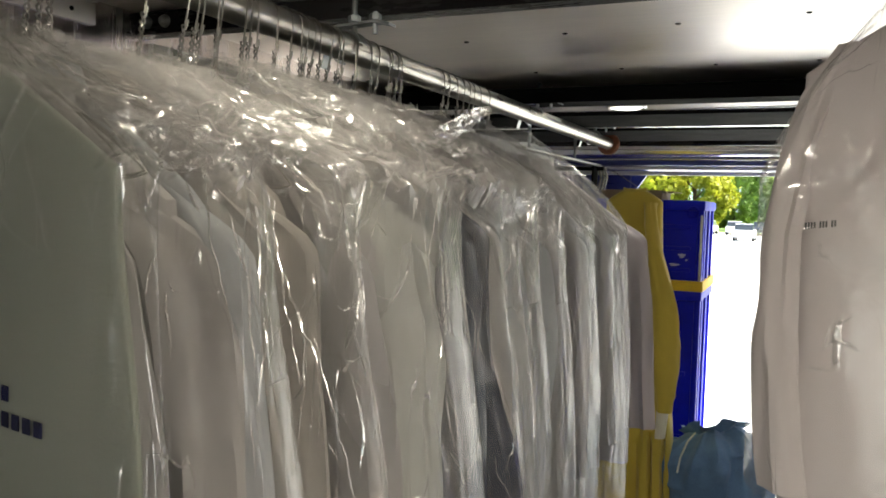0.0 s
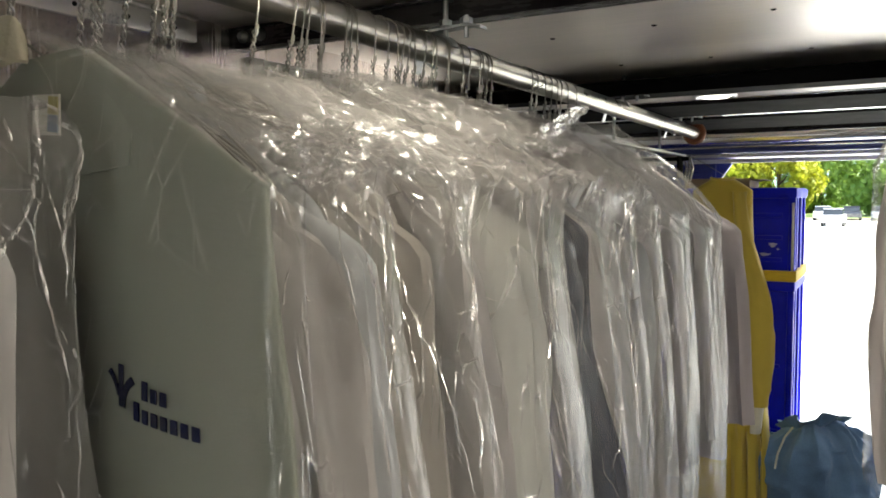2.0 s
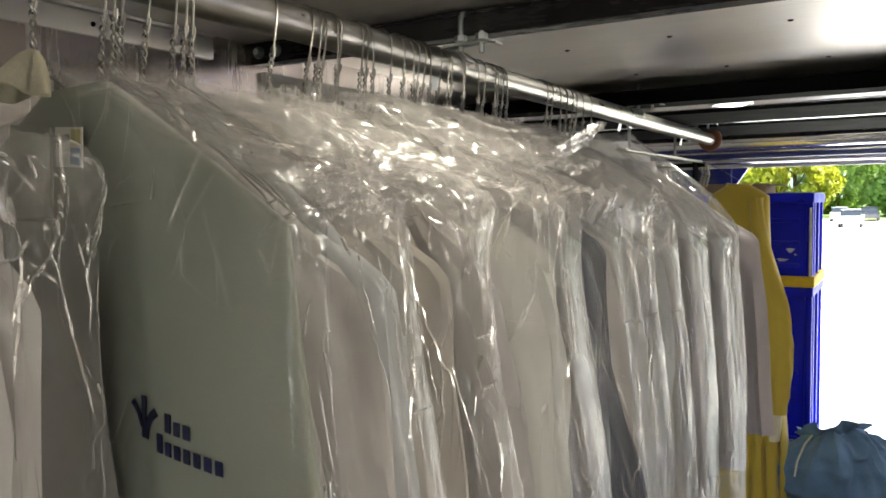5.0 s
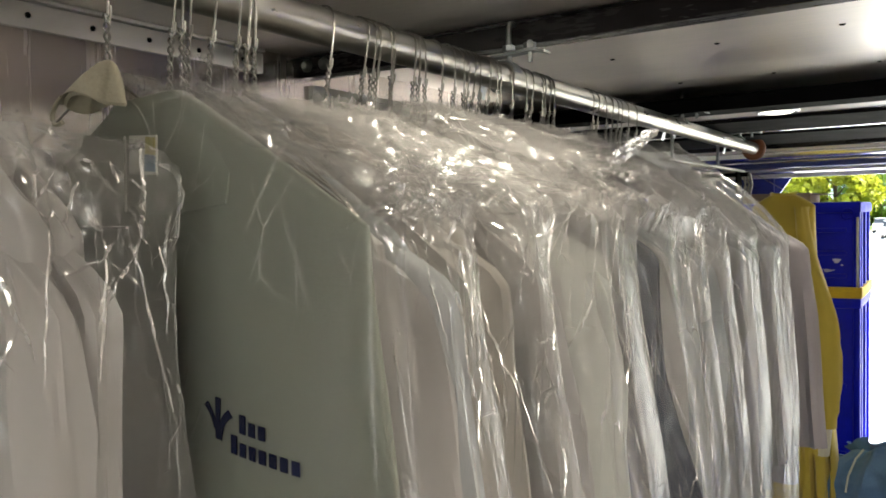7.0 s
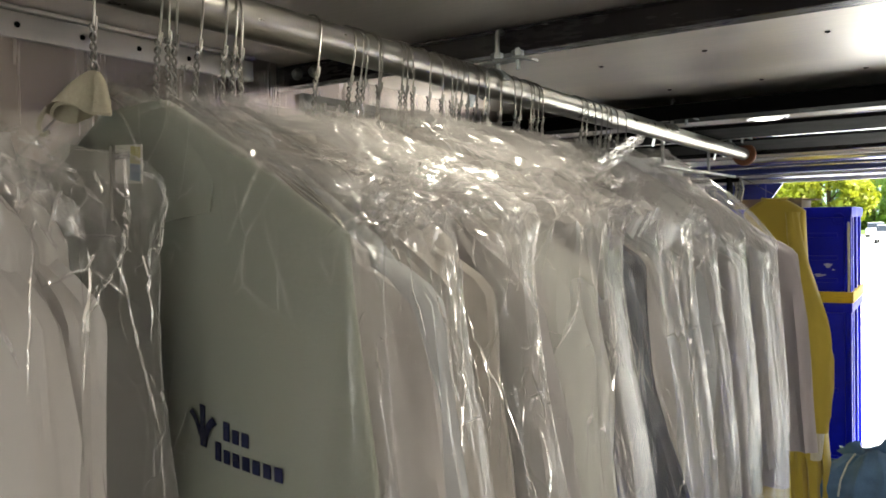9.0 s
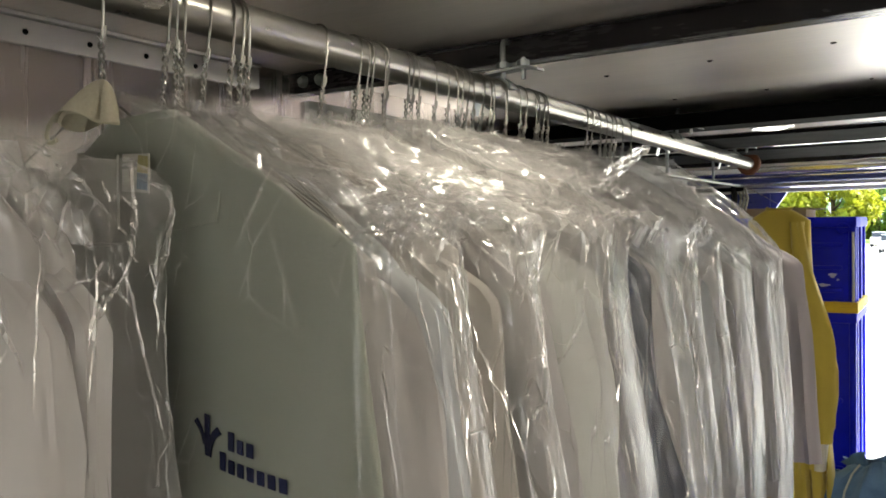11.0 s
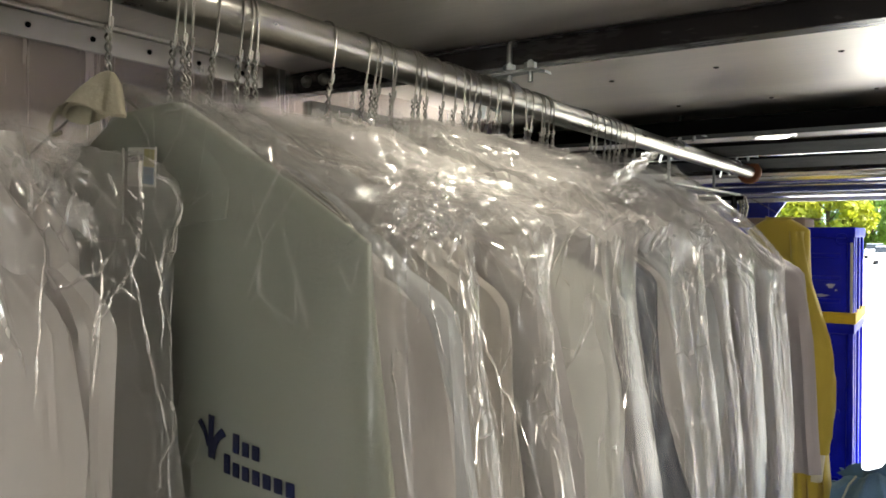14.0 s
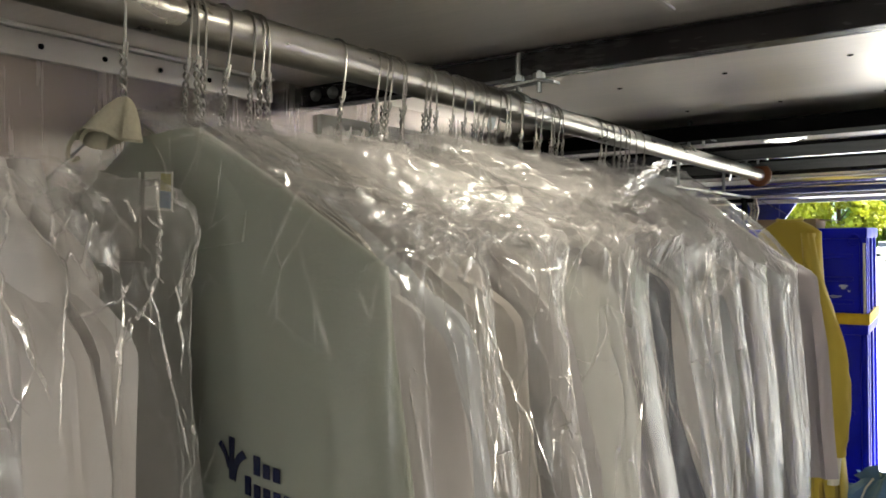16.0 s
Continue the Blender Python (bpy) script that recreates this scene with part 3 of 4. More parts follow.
# ---- garments ----
def garment(name, at, half, length, cloth, seed, label, category="garment", sleeve=0.55, thick=0.020, slope=0.105, yaw=0.0, group="garments on the rail", lean=0.0, flare=0.03, collar=True, fold=0.018, spread=0.14, reach=0.060):
    """Hung cloth: a body with sloping shoulders and folds, two hanging sleeves and a collar. Origin at the neck."""
    g = thing(name, at, label, category, group, turn=yaw)
    nv, nu = 56, 72
    v = np.linspace(0, 1, nv)[:, None]
    drop = length * v ** 1.25
    a = np.linspace(0, 2 * np.pi, nu, endpoint=False)[None, :]
    ca, sa = np.cos(a), np.sin(a)
    w = 0.045 + (half - 0.045) * np.clip(drop / slope, 0, 1) ** 0.92 + flare * smooth(slope, 0.5, drop)
    t = thick * (0.35 + 0.65 * smooth(0, slope * 1.2, drop)) + 0.012 * smooth(0.1, length, drop)
    x = w * np.sign(ca) * np.abs(ca) ** 0.55
    z = -drop + 0 * a
    front = rough_noise(x * 11 + seed * 3.7, z * 0.9, np.sign(sa) * 3.0, seed) * fold * smooth(0.08, 0.5, drop)
    fine = rough_noise(x * 30, z * 3, np.sign(sa) * 3.0, seed + 9) * 0.0022
    y = t * np.sign(sa) * np.abs(sa) ** 0.6 + (front + fine) * np.abs(sa) ** 0.5 + lean * drop
    x = x + rough_noise(z * 3.0, sa, seed, seed + 4) * 0.006 * smooth(0.1, 0.3, drop)
    part("body", grid_geo(np.stack([x, y, z], -1), True, True), cloth, g)
    if sleeve:
        for side in (1, -1):
            sv, su = 40, 28
            q = np.linspace(0, 1, sv)[:, None]
            b = np.linspace(0, 2 * np.pi, su, endpoint=False)[None, :]
            cx = side * (half - 0.060 + reach * smooth(0, spread, q) + (0.014 + flare) * q)
            rx = 0.004 + 0.038 * smooth(0, 0.12, q) ** 0.6 - 0.008 * smooth(0.5, 1.0, q)
            ry = 0.003 + 0.020 * smooth(0, 0.14, q) ** 0.6
            zz = -slope * 0.75 - sleeve * q + 0 * b
            crease = ridges(np.cos(b) * 1.3 + seed, np.sin(b) * 1.3 + zz * 0.8, zz * 2.2, seed + 20) * 0.014 - 0.006 + rough_noise(b * 2, zz * 9, side, seed + 31) * 0.0035
            xx = cx + (rx + crease) * np.cos(b) + 0.016 * rough_noise(zz * 3.5, side, seed, seed + 2)
            yy = -0.010 + (ry + crease) * np.sin(b) + 0.010 * rough_noise(zz * 4, side * 2, seed, seed + 3) + lean * (-zz)
            part("sleeve", grid_geo(np.stack([xx, yy, zz], -1), True, True), cloth, g)
    if collar:
        P = []
        for q in np.linspace(0, 1, 5):
            th = np.linspace(-0.35, math.pi + 0.35, 24)
            P.append([((0.050 + 0.012 * q) * math.cos(s), -(0.018 + 0.012 * q) * math.sin(s) * 1.2, 0.018 - 0.045 * q * (0.6 + 0.4 * abs(math.cos(s)))) for s in th])
        P = np.array(P)
        inner = P * np.array((0.94, 0.9, 1)) - np.array((0, 0, 0.001))
        part("collar", grid_geo(np.concatenate([P, inner[::-1]], 0)), cloth, g)
    return g


def crumple(P, size, seed, closed=False, grain=0.0):
    """Jitters and kinks a sheet of points so that it breaks into flat slivers between straight creases."""
    rs = np.random.RandomState(seed)
    T1, T2 = np.gradient(P, axis=0), np.gradient(P, axis=1)
    if closed:
        T2[:, 0], T2[:, -1] = (P[:, 1] - P[:, -1]) / 2, (P[:, 0] - P[:, -2]) / 2
    N = np.cross(T1, T2)
    N /= np.linalg.norm(N, axis=2)[..., None] + 1e-9
    j1, j2, k = [rs.uniform(-1, 1, P.shape[:2])[..., None] for _ in range(3)]
    if grain:
        bands = rough_noise(np.arange(P.shape[1])[None, :] * 0.63, np.arange(P.shape[0])[:, None] * 0.09, 0.5, seed + 1)[..., None]
        k = (1 - grain) * k + grain * 1.6 * bands
    size = np.asarray(size, float)
    return P + T1 * j1 * 0.38 + T2 * j2 * 0.36 + N * k * (size[..., None] if size.ndim else size)


def sliver_geo(P, seed, closed=False):
    """Triangles of a sheet, each quad split along a diagonal taken by chance."""
    V, F = grid_geo(P, closed)
    rs = random.Random(seed)
    out = []
    for a, b, c, d in F:
        out += [[a, b, c], [a, c, d]] if rs.random() < 0.5 else [[a, b, d], [b, c, d]]
    return V, out


def fold_lines(P, seed, count, lengths, widths, pick, drift=0.0, wobble=0.25, turn_by=0.35, closed=True, bend=0.0):
    """Pinched ridges that wander over a sheet of film, tapering at both ends. P: rows down the sheet, columns along it."""
    rs = random.Random(seed)
    nv, nu = P.shape[:2]
    V, F = [], []

    def at(r, c):
        r = min(max(r, 0.0), nv - 1.001)
        c = c % nu if closed else min(max(c, 0.0), nu - 1.001)
        i, j = int(r), int(c)
        fr, fc, j2 = r - i, c - j, (j + 1) % nu
        return (P[i, j] * (1 - fc) + P[i, j2] * fc) * (1 - fr) + (P[i + 1, j] * (1 - fc) + P[i + 1, j2] * fc) * fr

    made = tries = 0
    while made < count and tries < count * 40:
        tries += 1
        r, c = rs.uniform(0.5, nv - 2), rs.uniform(0, nu - 1)
        if not pick(at(r, c)):
            continue
        made += 1
        L, w, ang = rs.uniform(*lengths) * rs.uniform(0.5, 1.0), rs.uniform(*widths), rs.gauss(drift, wobble)
        n = max(5, int(L / 0.007))
        k0, rows = len(V), 0
        for i in range(n + 1):
            if r > nv - 1.5 or (not closed and not 0.5 < c < nu - 1.5):
                break
            p = at(r, c)
            pr, pc = (at(r + 0.8, c) - at(r - 0.8, c)) / 1.6, (at(r, c + 1.5) - at(r, c - 1.5)) / 3.0
            lr, lc = np.linalg.norm(pr) + 1e-6, np.linalg.norm(pc) + 1e-6
            nrm = np.cross(pr, pc)
            nrm /= np.linalg.norm(nrm) + 1e-9
            out = np.array((p[0], p[1], 0.05)) if closed else np.array((0.3, 0.0, 1.0))
            if np.dot(nrm, out) < 0:
                nrm = -nrm
            side = np.cross(nrm, math.cos(ang) * pr / lr + math.sin(ang) * pc / lc)
            ww = w * math.sin(math.pi * (i + 0.25) / (n + 0.5)) ** 0.6
            V += [tuple(p - side * ww + nrm * 0.0006), tuple(p + nrm * (0.0006 + ww * 0.9)), tuple(p + side * ww + nrm * 0.0006)]
            if rows:
                k = k0 + 3 * rows
                F += [[k - 3, k - 2, k + 1, k], [k - 2, k - 1, k + 2, k + 1]]
            rows += 1
            r, c = r + math.cos(ang) * L / n / lr, c + math.sin(ang) * L / n / lc
            ang += bend / n
            if rs.random() < 0.22:
                ang += rs.gauss(0, turn_by)
    return V, F


def film_bag(y0, y1, z_top, z_sh, seed, film, half=0.295, z_bot=0.55, xc=RAIL_X, amp=1.0, label="", shape=4.2, nv=64, nu=150, ridge=0.06, flare=0.03, turn=0.0, kinks=1.0, folds=60):
    """A clear garment bag round a few hung garments: gathered at the hooks, sloping over the shoulders, creased and open below."""
    yc, hy = (y0 + y1) / 2, (y1 - y0) / 2
    g = thing("garment_bag", (xc, yc, z_sh), label or "clear creased polythene garment bag over hung clothes", "plastic bag", "garment bags on the rail", turn=turn)
    v = np.linspace(0, 1, nv)[:, None]
    a = np.pi + np.linspace(0, 2 * np.pi, nu, endpoint=False)[None, :]
    top = 0.26
    s = np.clip(v / top, 0, 1)
    z = np.where(v < top, z_top - (z_top - z_sh) * s ** 1.1, z_sh - (z_sh - z_bot) * np.maximum(0, (v - top) / (1 - top)) ** 1.6) + 0 * a
    hx = ridge + (half - ridge) * (0.6 * s + 0.4 * np.sin(s * np.pi / 2)) + flare * smooth(0.0, 0.42, z_sh - z)
    hyv = hy * (0.55 + 0.45 * smooth(0, top, v)) + 0.012 * smooth(top, 0.7, v)
    ca, sa = np.cos(a), np.sin(a)
    den = (np.abs(ca) ** shape + np.abs(sa) ** shape) ** (-1 / shape)
    ux, uy = ca * den, sa * den
    x, y = hx * ux, hyv * uy
    wob = 0.3 + 0.7 * smooth(0, 0.15, v)
    rx_, ry_ = (half * ux)[0], (hy * uy)[0]
    per = np.concatenate([[0.0], np.cumsum(np.hypot(np.diff(rx_), np.diff(ry_)))])[None, :]
    lowf = rough_noise(ux * 2.3 + seed, uy * 2.3, z * 2.0, seed)
    runs = ridges(per * 13 + 0.8 * lowf, z * 1.1 + seed, 0.5, seed + 1)
    runs2 = ridges(per * 29 + 1.5 * lowf + z * 4, z * 2.2, seed, seed + 2)
    slant = ridges((y - 0.35 * x) * 30 + 0.6 * lowf, x * 3.5 + seed, 0.4, seed + 3)
    crink = ridges(x * 31, y * 31, z * 17, seed + 4)
    over = 1 - smooth(top * 0.9, top * 1.5, v)
    d = amp * wob * (0.010 * lowf + 0.0040 * (runs ** 2.2 - 0.2) * (1 - 0.5 * over) + (0.0008 + 0.0035 * over) * (runs2 ** 2 - 0.2) + 0.013 * over * (slant ** 1.5 - 0.3) + (0.0004 + 0.0014 * over) * (crink ** 2 - 0.2))
    x, y = x + d * ux * 0.9, y + d * uy * 0.9
    z = z + over * d * 1.1
    P = np.stack([x, y, z - z_sh], -1)
    kink = (0.0009 + 0.0009 * over) * kinks * (0.4 + 0.6 * smooth(0, 0.06, v)) * (0.55 + 0.9 * smooth(-0.2, 0.5, lowf))
    P = crumple(P, kink, seed + 40, True, 0.6)
    part("film", sliver_geo(P, seed, True), film, g, flat=True)
    seen = lambda p: p[2] > -0.50 and (p[0] > 0.55 * half or p[1] < -0.7 * hy)
    short = fold_lines(P, seed + 2, folds // 2, (0.012, 0.05), (0.0007, 0.0017), seen, 0.0, 0.8, 0.6)
    creases = joined(fold_lines(P, seed + 1, folds, (0.04, 0.24), (0.0007, 0.0018), seen, 0.05, 0.18, 0.22), short) if folds > 20 else short
    if folds:
        tagged(part("folds", creases, FILM_FOLD, g, flat=True), "whitened creases in the film, white standing in for glints", kind="stuff")
    lift = np.linspace(0, 1, 6)[:, None]
    rag = 0.55 + 0.45 * rough_noise(a * 9, seed, 0.5, seed + 8)
    frill = P[0][None, :, :] + np.stack([0.004 * lift * rough_noise(a * 14, lift * 2, 0.1, seed + 9), 0.006 * lift * rough_noise(a * 17, lift * 2, 0.6, seed + 10), 0.012 * lift * rag], -1)
    part("frayed_top", grid_geo(frill, True), film, g, "ragged gathered edge of the film")
    return g


C = CLOTHS
Z_NECK = RAIL_Z - 0.112
# y, half width, length, cloth, label, yaw
ROWS_OF_CLOTHES = [
    (0.362, 0.122, 1.05, "white", "white long-sleeved coat under clear film", 0),
    (0.390, 0.118, 1.05, "white", "white long-sleeved coat under clear film", -3),
    (0.530, 0.203, 1.10, "grey", "light grey work shirt under clear film", 2),
    (0.585, 0.203, 1.05, "white", "white work shirt under clear film", 4),
    (0.640, 0.208, 1.10, "cool", "cool white work shirt under clear film", -4),
    (0.700, 0.203, 1.15, "khaki", "khaki-grey coat under clear film", 3),
    (0.760, 0.198, 1.15, "khaki", "khaki-grey coat under clear film", -3),
    (0.820, 0.208, 1.15, "grey", "grey coat under clear film", 5),
    (0.880, 0.208, 1.15, "pale", "pale off-white coat under clear film", 2),
    (0.940, 0.208, 1.15, "pale", "pale off-white coat under clear film", -2),
    (1.000, 0.208, 1.15, "pale", "pale off-white coat under clear film", -8),
    (1.080, 0.215, 1.10, "navy", "dark navy jacket under clear film", 6),
    (1.150, 0.215, 1.10, "navy", "dark navy jacket under clear film", 2),
    (1.220, 0.203, 1.15, "white", "white coat under clear film", -3),
    (1.290, 0.203, 1.15, "cool", "cool white coat under clear film", 3),
    (1.370, 0.208, 1.15, "white", "white coat under clear film", 5),
    (1.450, 0.208, 1.15, "cool", "cool white coat under clear film", -4),
    (1.530, 0.198, 1.15, "grey", "grey coat under clear film", 3),
    (1.610, 0.198, 1.15, "grey", "grey coat under clear film", -2),
    (1.690, 0.203, 1.15, "grey", "grey coat under clear film", 4),
    (1.780, 0.208, 1.15, "cool", "cool white coat under clear film", 2),
    (1.870, 0.208, 1.15, "cool", "cool white coat under clear film", -3),
    (1.960, 0.208, 1.15, "grey", "grey coat under clear film", 2),
    (2.150, 0.255, 0.76, "mauve", "mauve-grey smock with a straight hem", 0),
]
for k, (y, half, length, cloth, label, yaw) in enumerate(ROWS_OF_CLOTHES):
    near = y < 0.45
    garment("hanging_coat", (RAIL_X - 0.015 * near, y, Z_NECK - (0.05 if near else 0.02)), half, length, C[cloth], 11 + k, label, yaw=yaw, slope=0.06 if near else 0.11 if y < 1.3 else 0.15, flare=0.02 if near else 0.05 if y < 1.3 else 0.03, fold=0.012 if near else 0.018)

for y0, y1, zt, zs, seed, film, half, amp, ridge, flare, nu in (
        (0.284, 0.430, 1.758, 1.700, 3, FILM, 0.198, 1.5, 0.10, 0.035, 150),
        (0.500, 0.660, 1.806, 1.688, 5, FILM, 0.285, 1.1, 0.05, 0.050, 170),
        (0.672, 0.790, 1.808, 1.685, 8, FILM, 0.285, 1.2, 0.06, 0.050, 170),
        (0.790, 1.050, 1.820, 1.690, 13, FILM_HAZY, 0.292, 0.9, 0.06, 0.045, 170),
        (1.060, 1.200, 1.822, 1.685, 17, FILM, 0.285, 1.1, 0.06, 0.045, 130),
        (1.195, 1.345, 1.826, 1.680, 21, FILM, 0.285, 1.1, 0.06, 0.035, 130),
        (1.335, 1.500, 1.830, 1.665, 25, FILM, 0.290, 1.1, 0.06, 0.030, 110),
        (1.490, 1.740, 1.838, 1.650, 29, FILM, 0.285, 1.0, 0.06, 0.025, 110),
        (1.730, 2.060, 1.842, 1.620, 34, FILM, 0.290, 1.0, 0.06, 0.025, 110)):
    film_bag(y0, y1, zt, zs, seed, film, half, amp=amp * (0.75 if y0 > 1.15 else 1.0), ridge=ridge, flare=flare, nu=nu, kinks=2.2 if y0 < 0.45 else 1.0, folds=56 if y0 < 0.45 else 80 if y0 < 0.7 else 60, xc=RAIL_X - (0.015 if y0 < 0.45 else 0.0))


def shoulder_film(y0, y1, x_in, x_out, z_in, z_out, droop, seed, film, pleats=9.0, sweep=0.07, depth=0.009, skew=(0.0, 0.0), near_out=0.0, rows=38, cols=0, kinks=0.0008, density=130, hems=6):
    """A slack sheet of film over the shoulders: sharp pleats fall from the hangers, swing along the row and gather in a rolled hem."""
    g = thing("loose_film", (x_in, y0, z_in), "crumpled loose polythene film over the shoulders of the clothes", "plastic film", "loose film")
    t = np.linspace(0, 1, rows)[:, None]
    u = np.linspace(0, 1, cols or int((y1 - y0) / 0.0036))[None, :]
    over, down = np.clip(t / 0.86, 0, 1), np.clip((t - 0.86) / 0.14, 0, 1)
    wide = y1 - y0
    reach = (x_out - x_in) + near_out * (1 - u) ** 1.5
    ph = (wide * u - sweep * over ** 2.4) * pleats / wide
    wander = rough_noise(ph * 0.6 + seed, over * 1.8, 0.2, seed)
    p1 = ridges(ph + 0.35 * wander, over * 1.1 + seed, 0.3, seed + 1)
    p2 = ridges(ph * 2.6 + 0.8 * wander, over * 2.6, 0.7, seed + 2)
    p3 = ridges(ph * 1.4 + over * 5, over * 6 + ph * 0.5, 0.4, seed + 3)
    big = rough_noise(ph * 0.5, over * 2.2, 0.9, seed + 4)
    hem = ridges(over * 16 + 1.2 * wander, ph * 0.35, 0.6, seed + 5) * smooth(0.72, 0.95, over)
    d = depth * (0.35 + 0.65 * smooth(0, 0.3, over)) * (1.3 * p1 ** 1.7 - 0.4 + 0.55 * (p2 ** 1.7 - 0.25) + 0.35 * (p3 ** 2 - 0.2)) + 0.006 * big + 0.006 * hem
    x = reach * over ** 0.95 - 0.016 * down + 0.3 * d
    z = -(z_in - z_out) * over ** 1.18 - droop * down * (1 + 0.6 * rough_noise(u * 5, 0.2, 0.1, seed + 7)) + d
    y = wide * u + (skew[0] * (1 - u) + skew[1] * u) * over + 0.5 * d
    P = crumple(np.stack([x, y, z], -1), kinks * (0.35 + 0.65 * smooth(-0.3, 0.4, big)) + 0 * x, seed + 30, grain=0.78)
    part("film", sliver_geo(P, seed), film, g, flat=True)
    n_long = int(wide * density)
    creases = joined(fold_lines(P, seed + 11, n_long, (0.06, 0.26), (0.0006, 0.0016), lambda p: True, 0.12, 0.18, 0.2, False, 0.7), fold_lines(P, seed + 12, n_long // 3, (0.012, 0.05), (0.0006, 0.0014), lambda p: True, 0.5, 0.7, 0.5, False), fold_lines(P, seed + 13, hems, (0.06, 0.24), (0.0012, 0.0030), lambda p: p[0] > 0.86 * (x_out - x_in), 1.50, 0.10, 0.12, False))
    tagged(part("folds", creases, FILM_FOLD, g, flat=True), "whitened creases in the film, white standing in for glints", kind="stuff")
    edge = P[:1] + np.linspace(0, 1, 5)[:, None, None] * np.stack([0 * u, 0.004 * rough_noise(u * 60, 0.3, 0, seed + 8), 0.008 + 0.005 * rough_noise(u * 70, 0, 0, seed + 9)], -1)
    part("torn_edge", grid_geo(edge), film, g, "ragged torn edge of the film")


shoulder_film(0.462, 0.670, -0.632, -0.368, 1.806, 1.700, 0.016, 401, FILM, 9.0, 0.075, 0.010, (-0.035, 0.0), 0.030, density=240, hems=10)
shoulder_film(0.560, 0.665, -0.560, -0.400, 1.790, 1.722, 0.012, 404, FILM_HAZY, 4.0, 0.01, 0.010, (0.02, -0.01))
shoulder_film(0.610, 1.060, -0.632, -0.370, 1.814, 1.698, 0.022, 402, FILM_HAZY, 13.0, 0.04, 0.009, (0.095, 0.01))
shoulder_film(0.760, 1.100, -0.600, -0.385, 1.826, 1.735, 0.010, 405, FILM, 11.0, 0.05, 0.010)
shoulder_film(1.030, 1.380, -0.632, -0.368, 1.830, 1.690, 0.028, 403, FILM_HAZY, 10.0, 0.03, 0.009, (0.03, 0.0))

# a bag corner that sticks up
tip = thing("film_corner", (-0.400, 0.955, 1.752), "stiff twisted corner of clear polythene film", "plastic film")
q = np.linspace(0, 1, 16)[:, None]
a = np.linspace(-1, 1, 9)[None, :]
P = np.stack([0.015 * q + a * 0.018 * (1 - q) ** 0.8, 0.155 * q - 0.012 * a * (1 - q), 0.048 * q ** 1.2 + a * 0.026 * (1 - q) ** 0.7 * (0.4 + q)], -1)
part("film", sliver_geo(crumple(P, 0.003, 78), 78), FILM_FOLD, tip, flat=True)

# ---- printed polo shirt, nearest whole face ----
polo = thing("polo_shirt", (-0.589, 0.478, 1.79), "white polo shirt with a navy chest print under tight film", "shirt", "garments on the rail", turn=-10.0)
nv, nu = 90, 120
v = np.linspace(0, 1, nv)[:, None]
a = np.linspace(0, 2 * np.pi, nu, endpoint=False)[None, :]
drop = 0.95 * v ** 1.2
ca, sa = np.cos(a), np.sin(a)
w_r = 0.045 + (0.252 - 0.045) * np.clip(drop / 0.103, 0, 1) ** 0.95 + 0.024 * smooth(0.09, 0.30, drop)
x = w_r * np.sign(ca) * np.abs(ca) ** 0.5
z = -drop + 0 * a


def polo_folds(x, z):
    return (rough_noise(x * 5, z * 1.6, 0.3, 41) * 0.007 + rough_noise(x * 11 - z * 5, z * 4, 0.7, 42) * 0.0030) * smooth(0.03, 0.3, -z)


y = 0.008 * np.sign(sa) * np.abs(sa) ** 0.7 + polo_folds(x, z)
x = np.where(x < 0, x * 1.25, x)
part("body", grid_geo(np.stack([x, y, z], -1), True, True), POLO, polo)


def leaf_of_collar(corners, thick, nx=10, nz=8, bow=0.004):
    """A folded collar leaf between four corners, top edge first."""
    A, B, Cc, D = [np.array(c, float) for c in corners]
    s = np.linspace(0, 1, nx)[None, :, None]
    t = np.linspace(0, 1, nz)[:, None, None]
    P = (A * (1 - s) + B * s) * (1 - t) + (D * (1 - s) + Cc * s) * t
    P = P - np.array((0, 1, 0)) * bow * np.sin(np.pi * s) * np.sin(np.pi * t)
    Q = P + np.array((0, thick, 0))
    n = nx * nz
    V1, F1 = grid_geo(P)
    V2, F2 = grid_geo(Q)
    F2 = [[i + n for i in f[::-1]] for f in F2]
    rim = [i for i in range(nx)] + [nx * k + nx - 1 for k in range(1, nz)] + [n - 1 - i for i in range(1, nx)] + [nx * (nz - 1 - k) for k in range(1, nz - 1)]
    F3 = [[rim[(i + 1) % len(rim)], rim[i], rim[i] + n, rim[(i + 1) % len(rim)] + n] for i in range(len(rim))]
    return V1 + V2, F1 + F2 + F3


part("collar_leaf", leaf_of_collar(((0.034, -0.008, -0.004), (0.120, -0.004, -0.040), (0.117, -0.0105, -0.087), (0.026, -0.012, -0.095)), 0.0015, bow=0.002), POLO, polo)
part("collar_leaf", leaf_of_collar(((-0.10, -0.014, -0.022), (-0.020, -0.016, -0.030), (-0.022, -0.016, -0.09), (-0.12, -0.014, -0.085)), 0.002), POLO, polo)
tagp = part("size_tag", leaf_of_collar(((-0.012, -0.015, -0.030), (0.032, -0.015, -0.033), (0.030, -0.015, -0.063), (-0.014, -0.015, -0.060)), 0.001, bow=0.0005), TAG_AND_LIT_STRIP, polo, "white paper tag with a colour patch")
part("tag_patch", leaf_of_collar(((0.016, -0.0158, -0.033), (0.031, -0.0158, -0.035), (0.030, -0.0158, -0.048), (0.014, -0.0158, -0.046)), 0.0005, 4, 4, 0), TAG_YELLOW, tagp)
part("tag_patch", leaf_of_collar(((0.014, -0.0158, -0.0465), (0.030, -0.0158, -0.0485), (0.029, -0.0158, -0.061), (0.012, -0.0158, -0.059)), 0.0005, 4, 4, 0), TAG_BLUE, tagp)
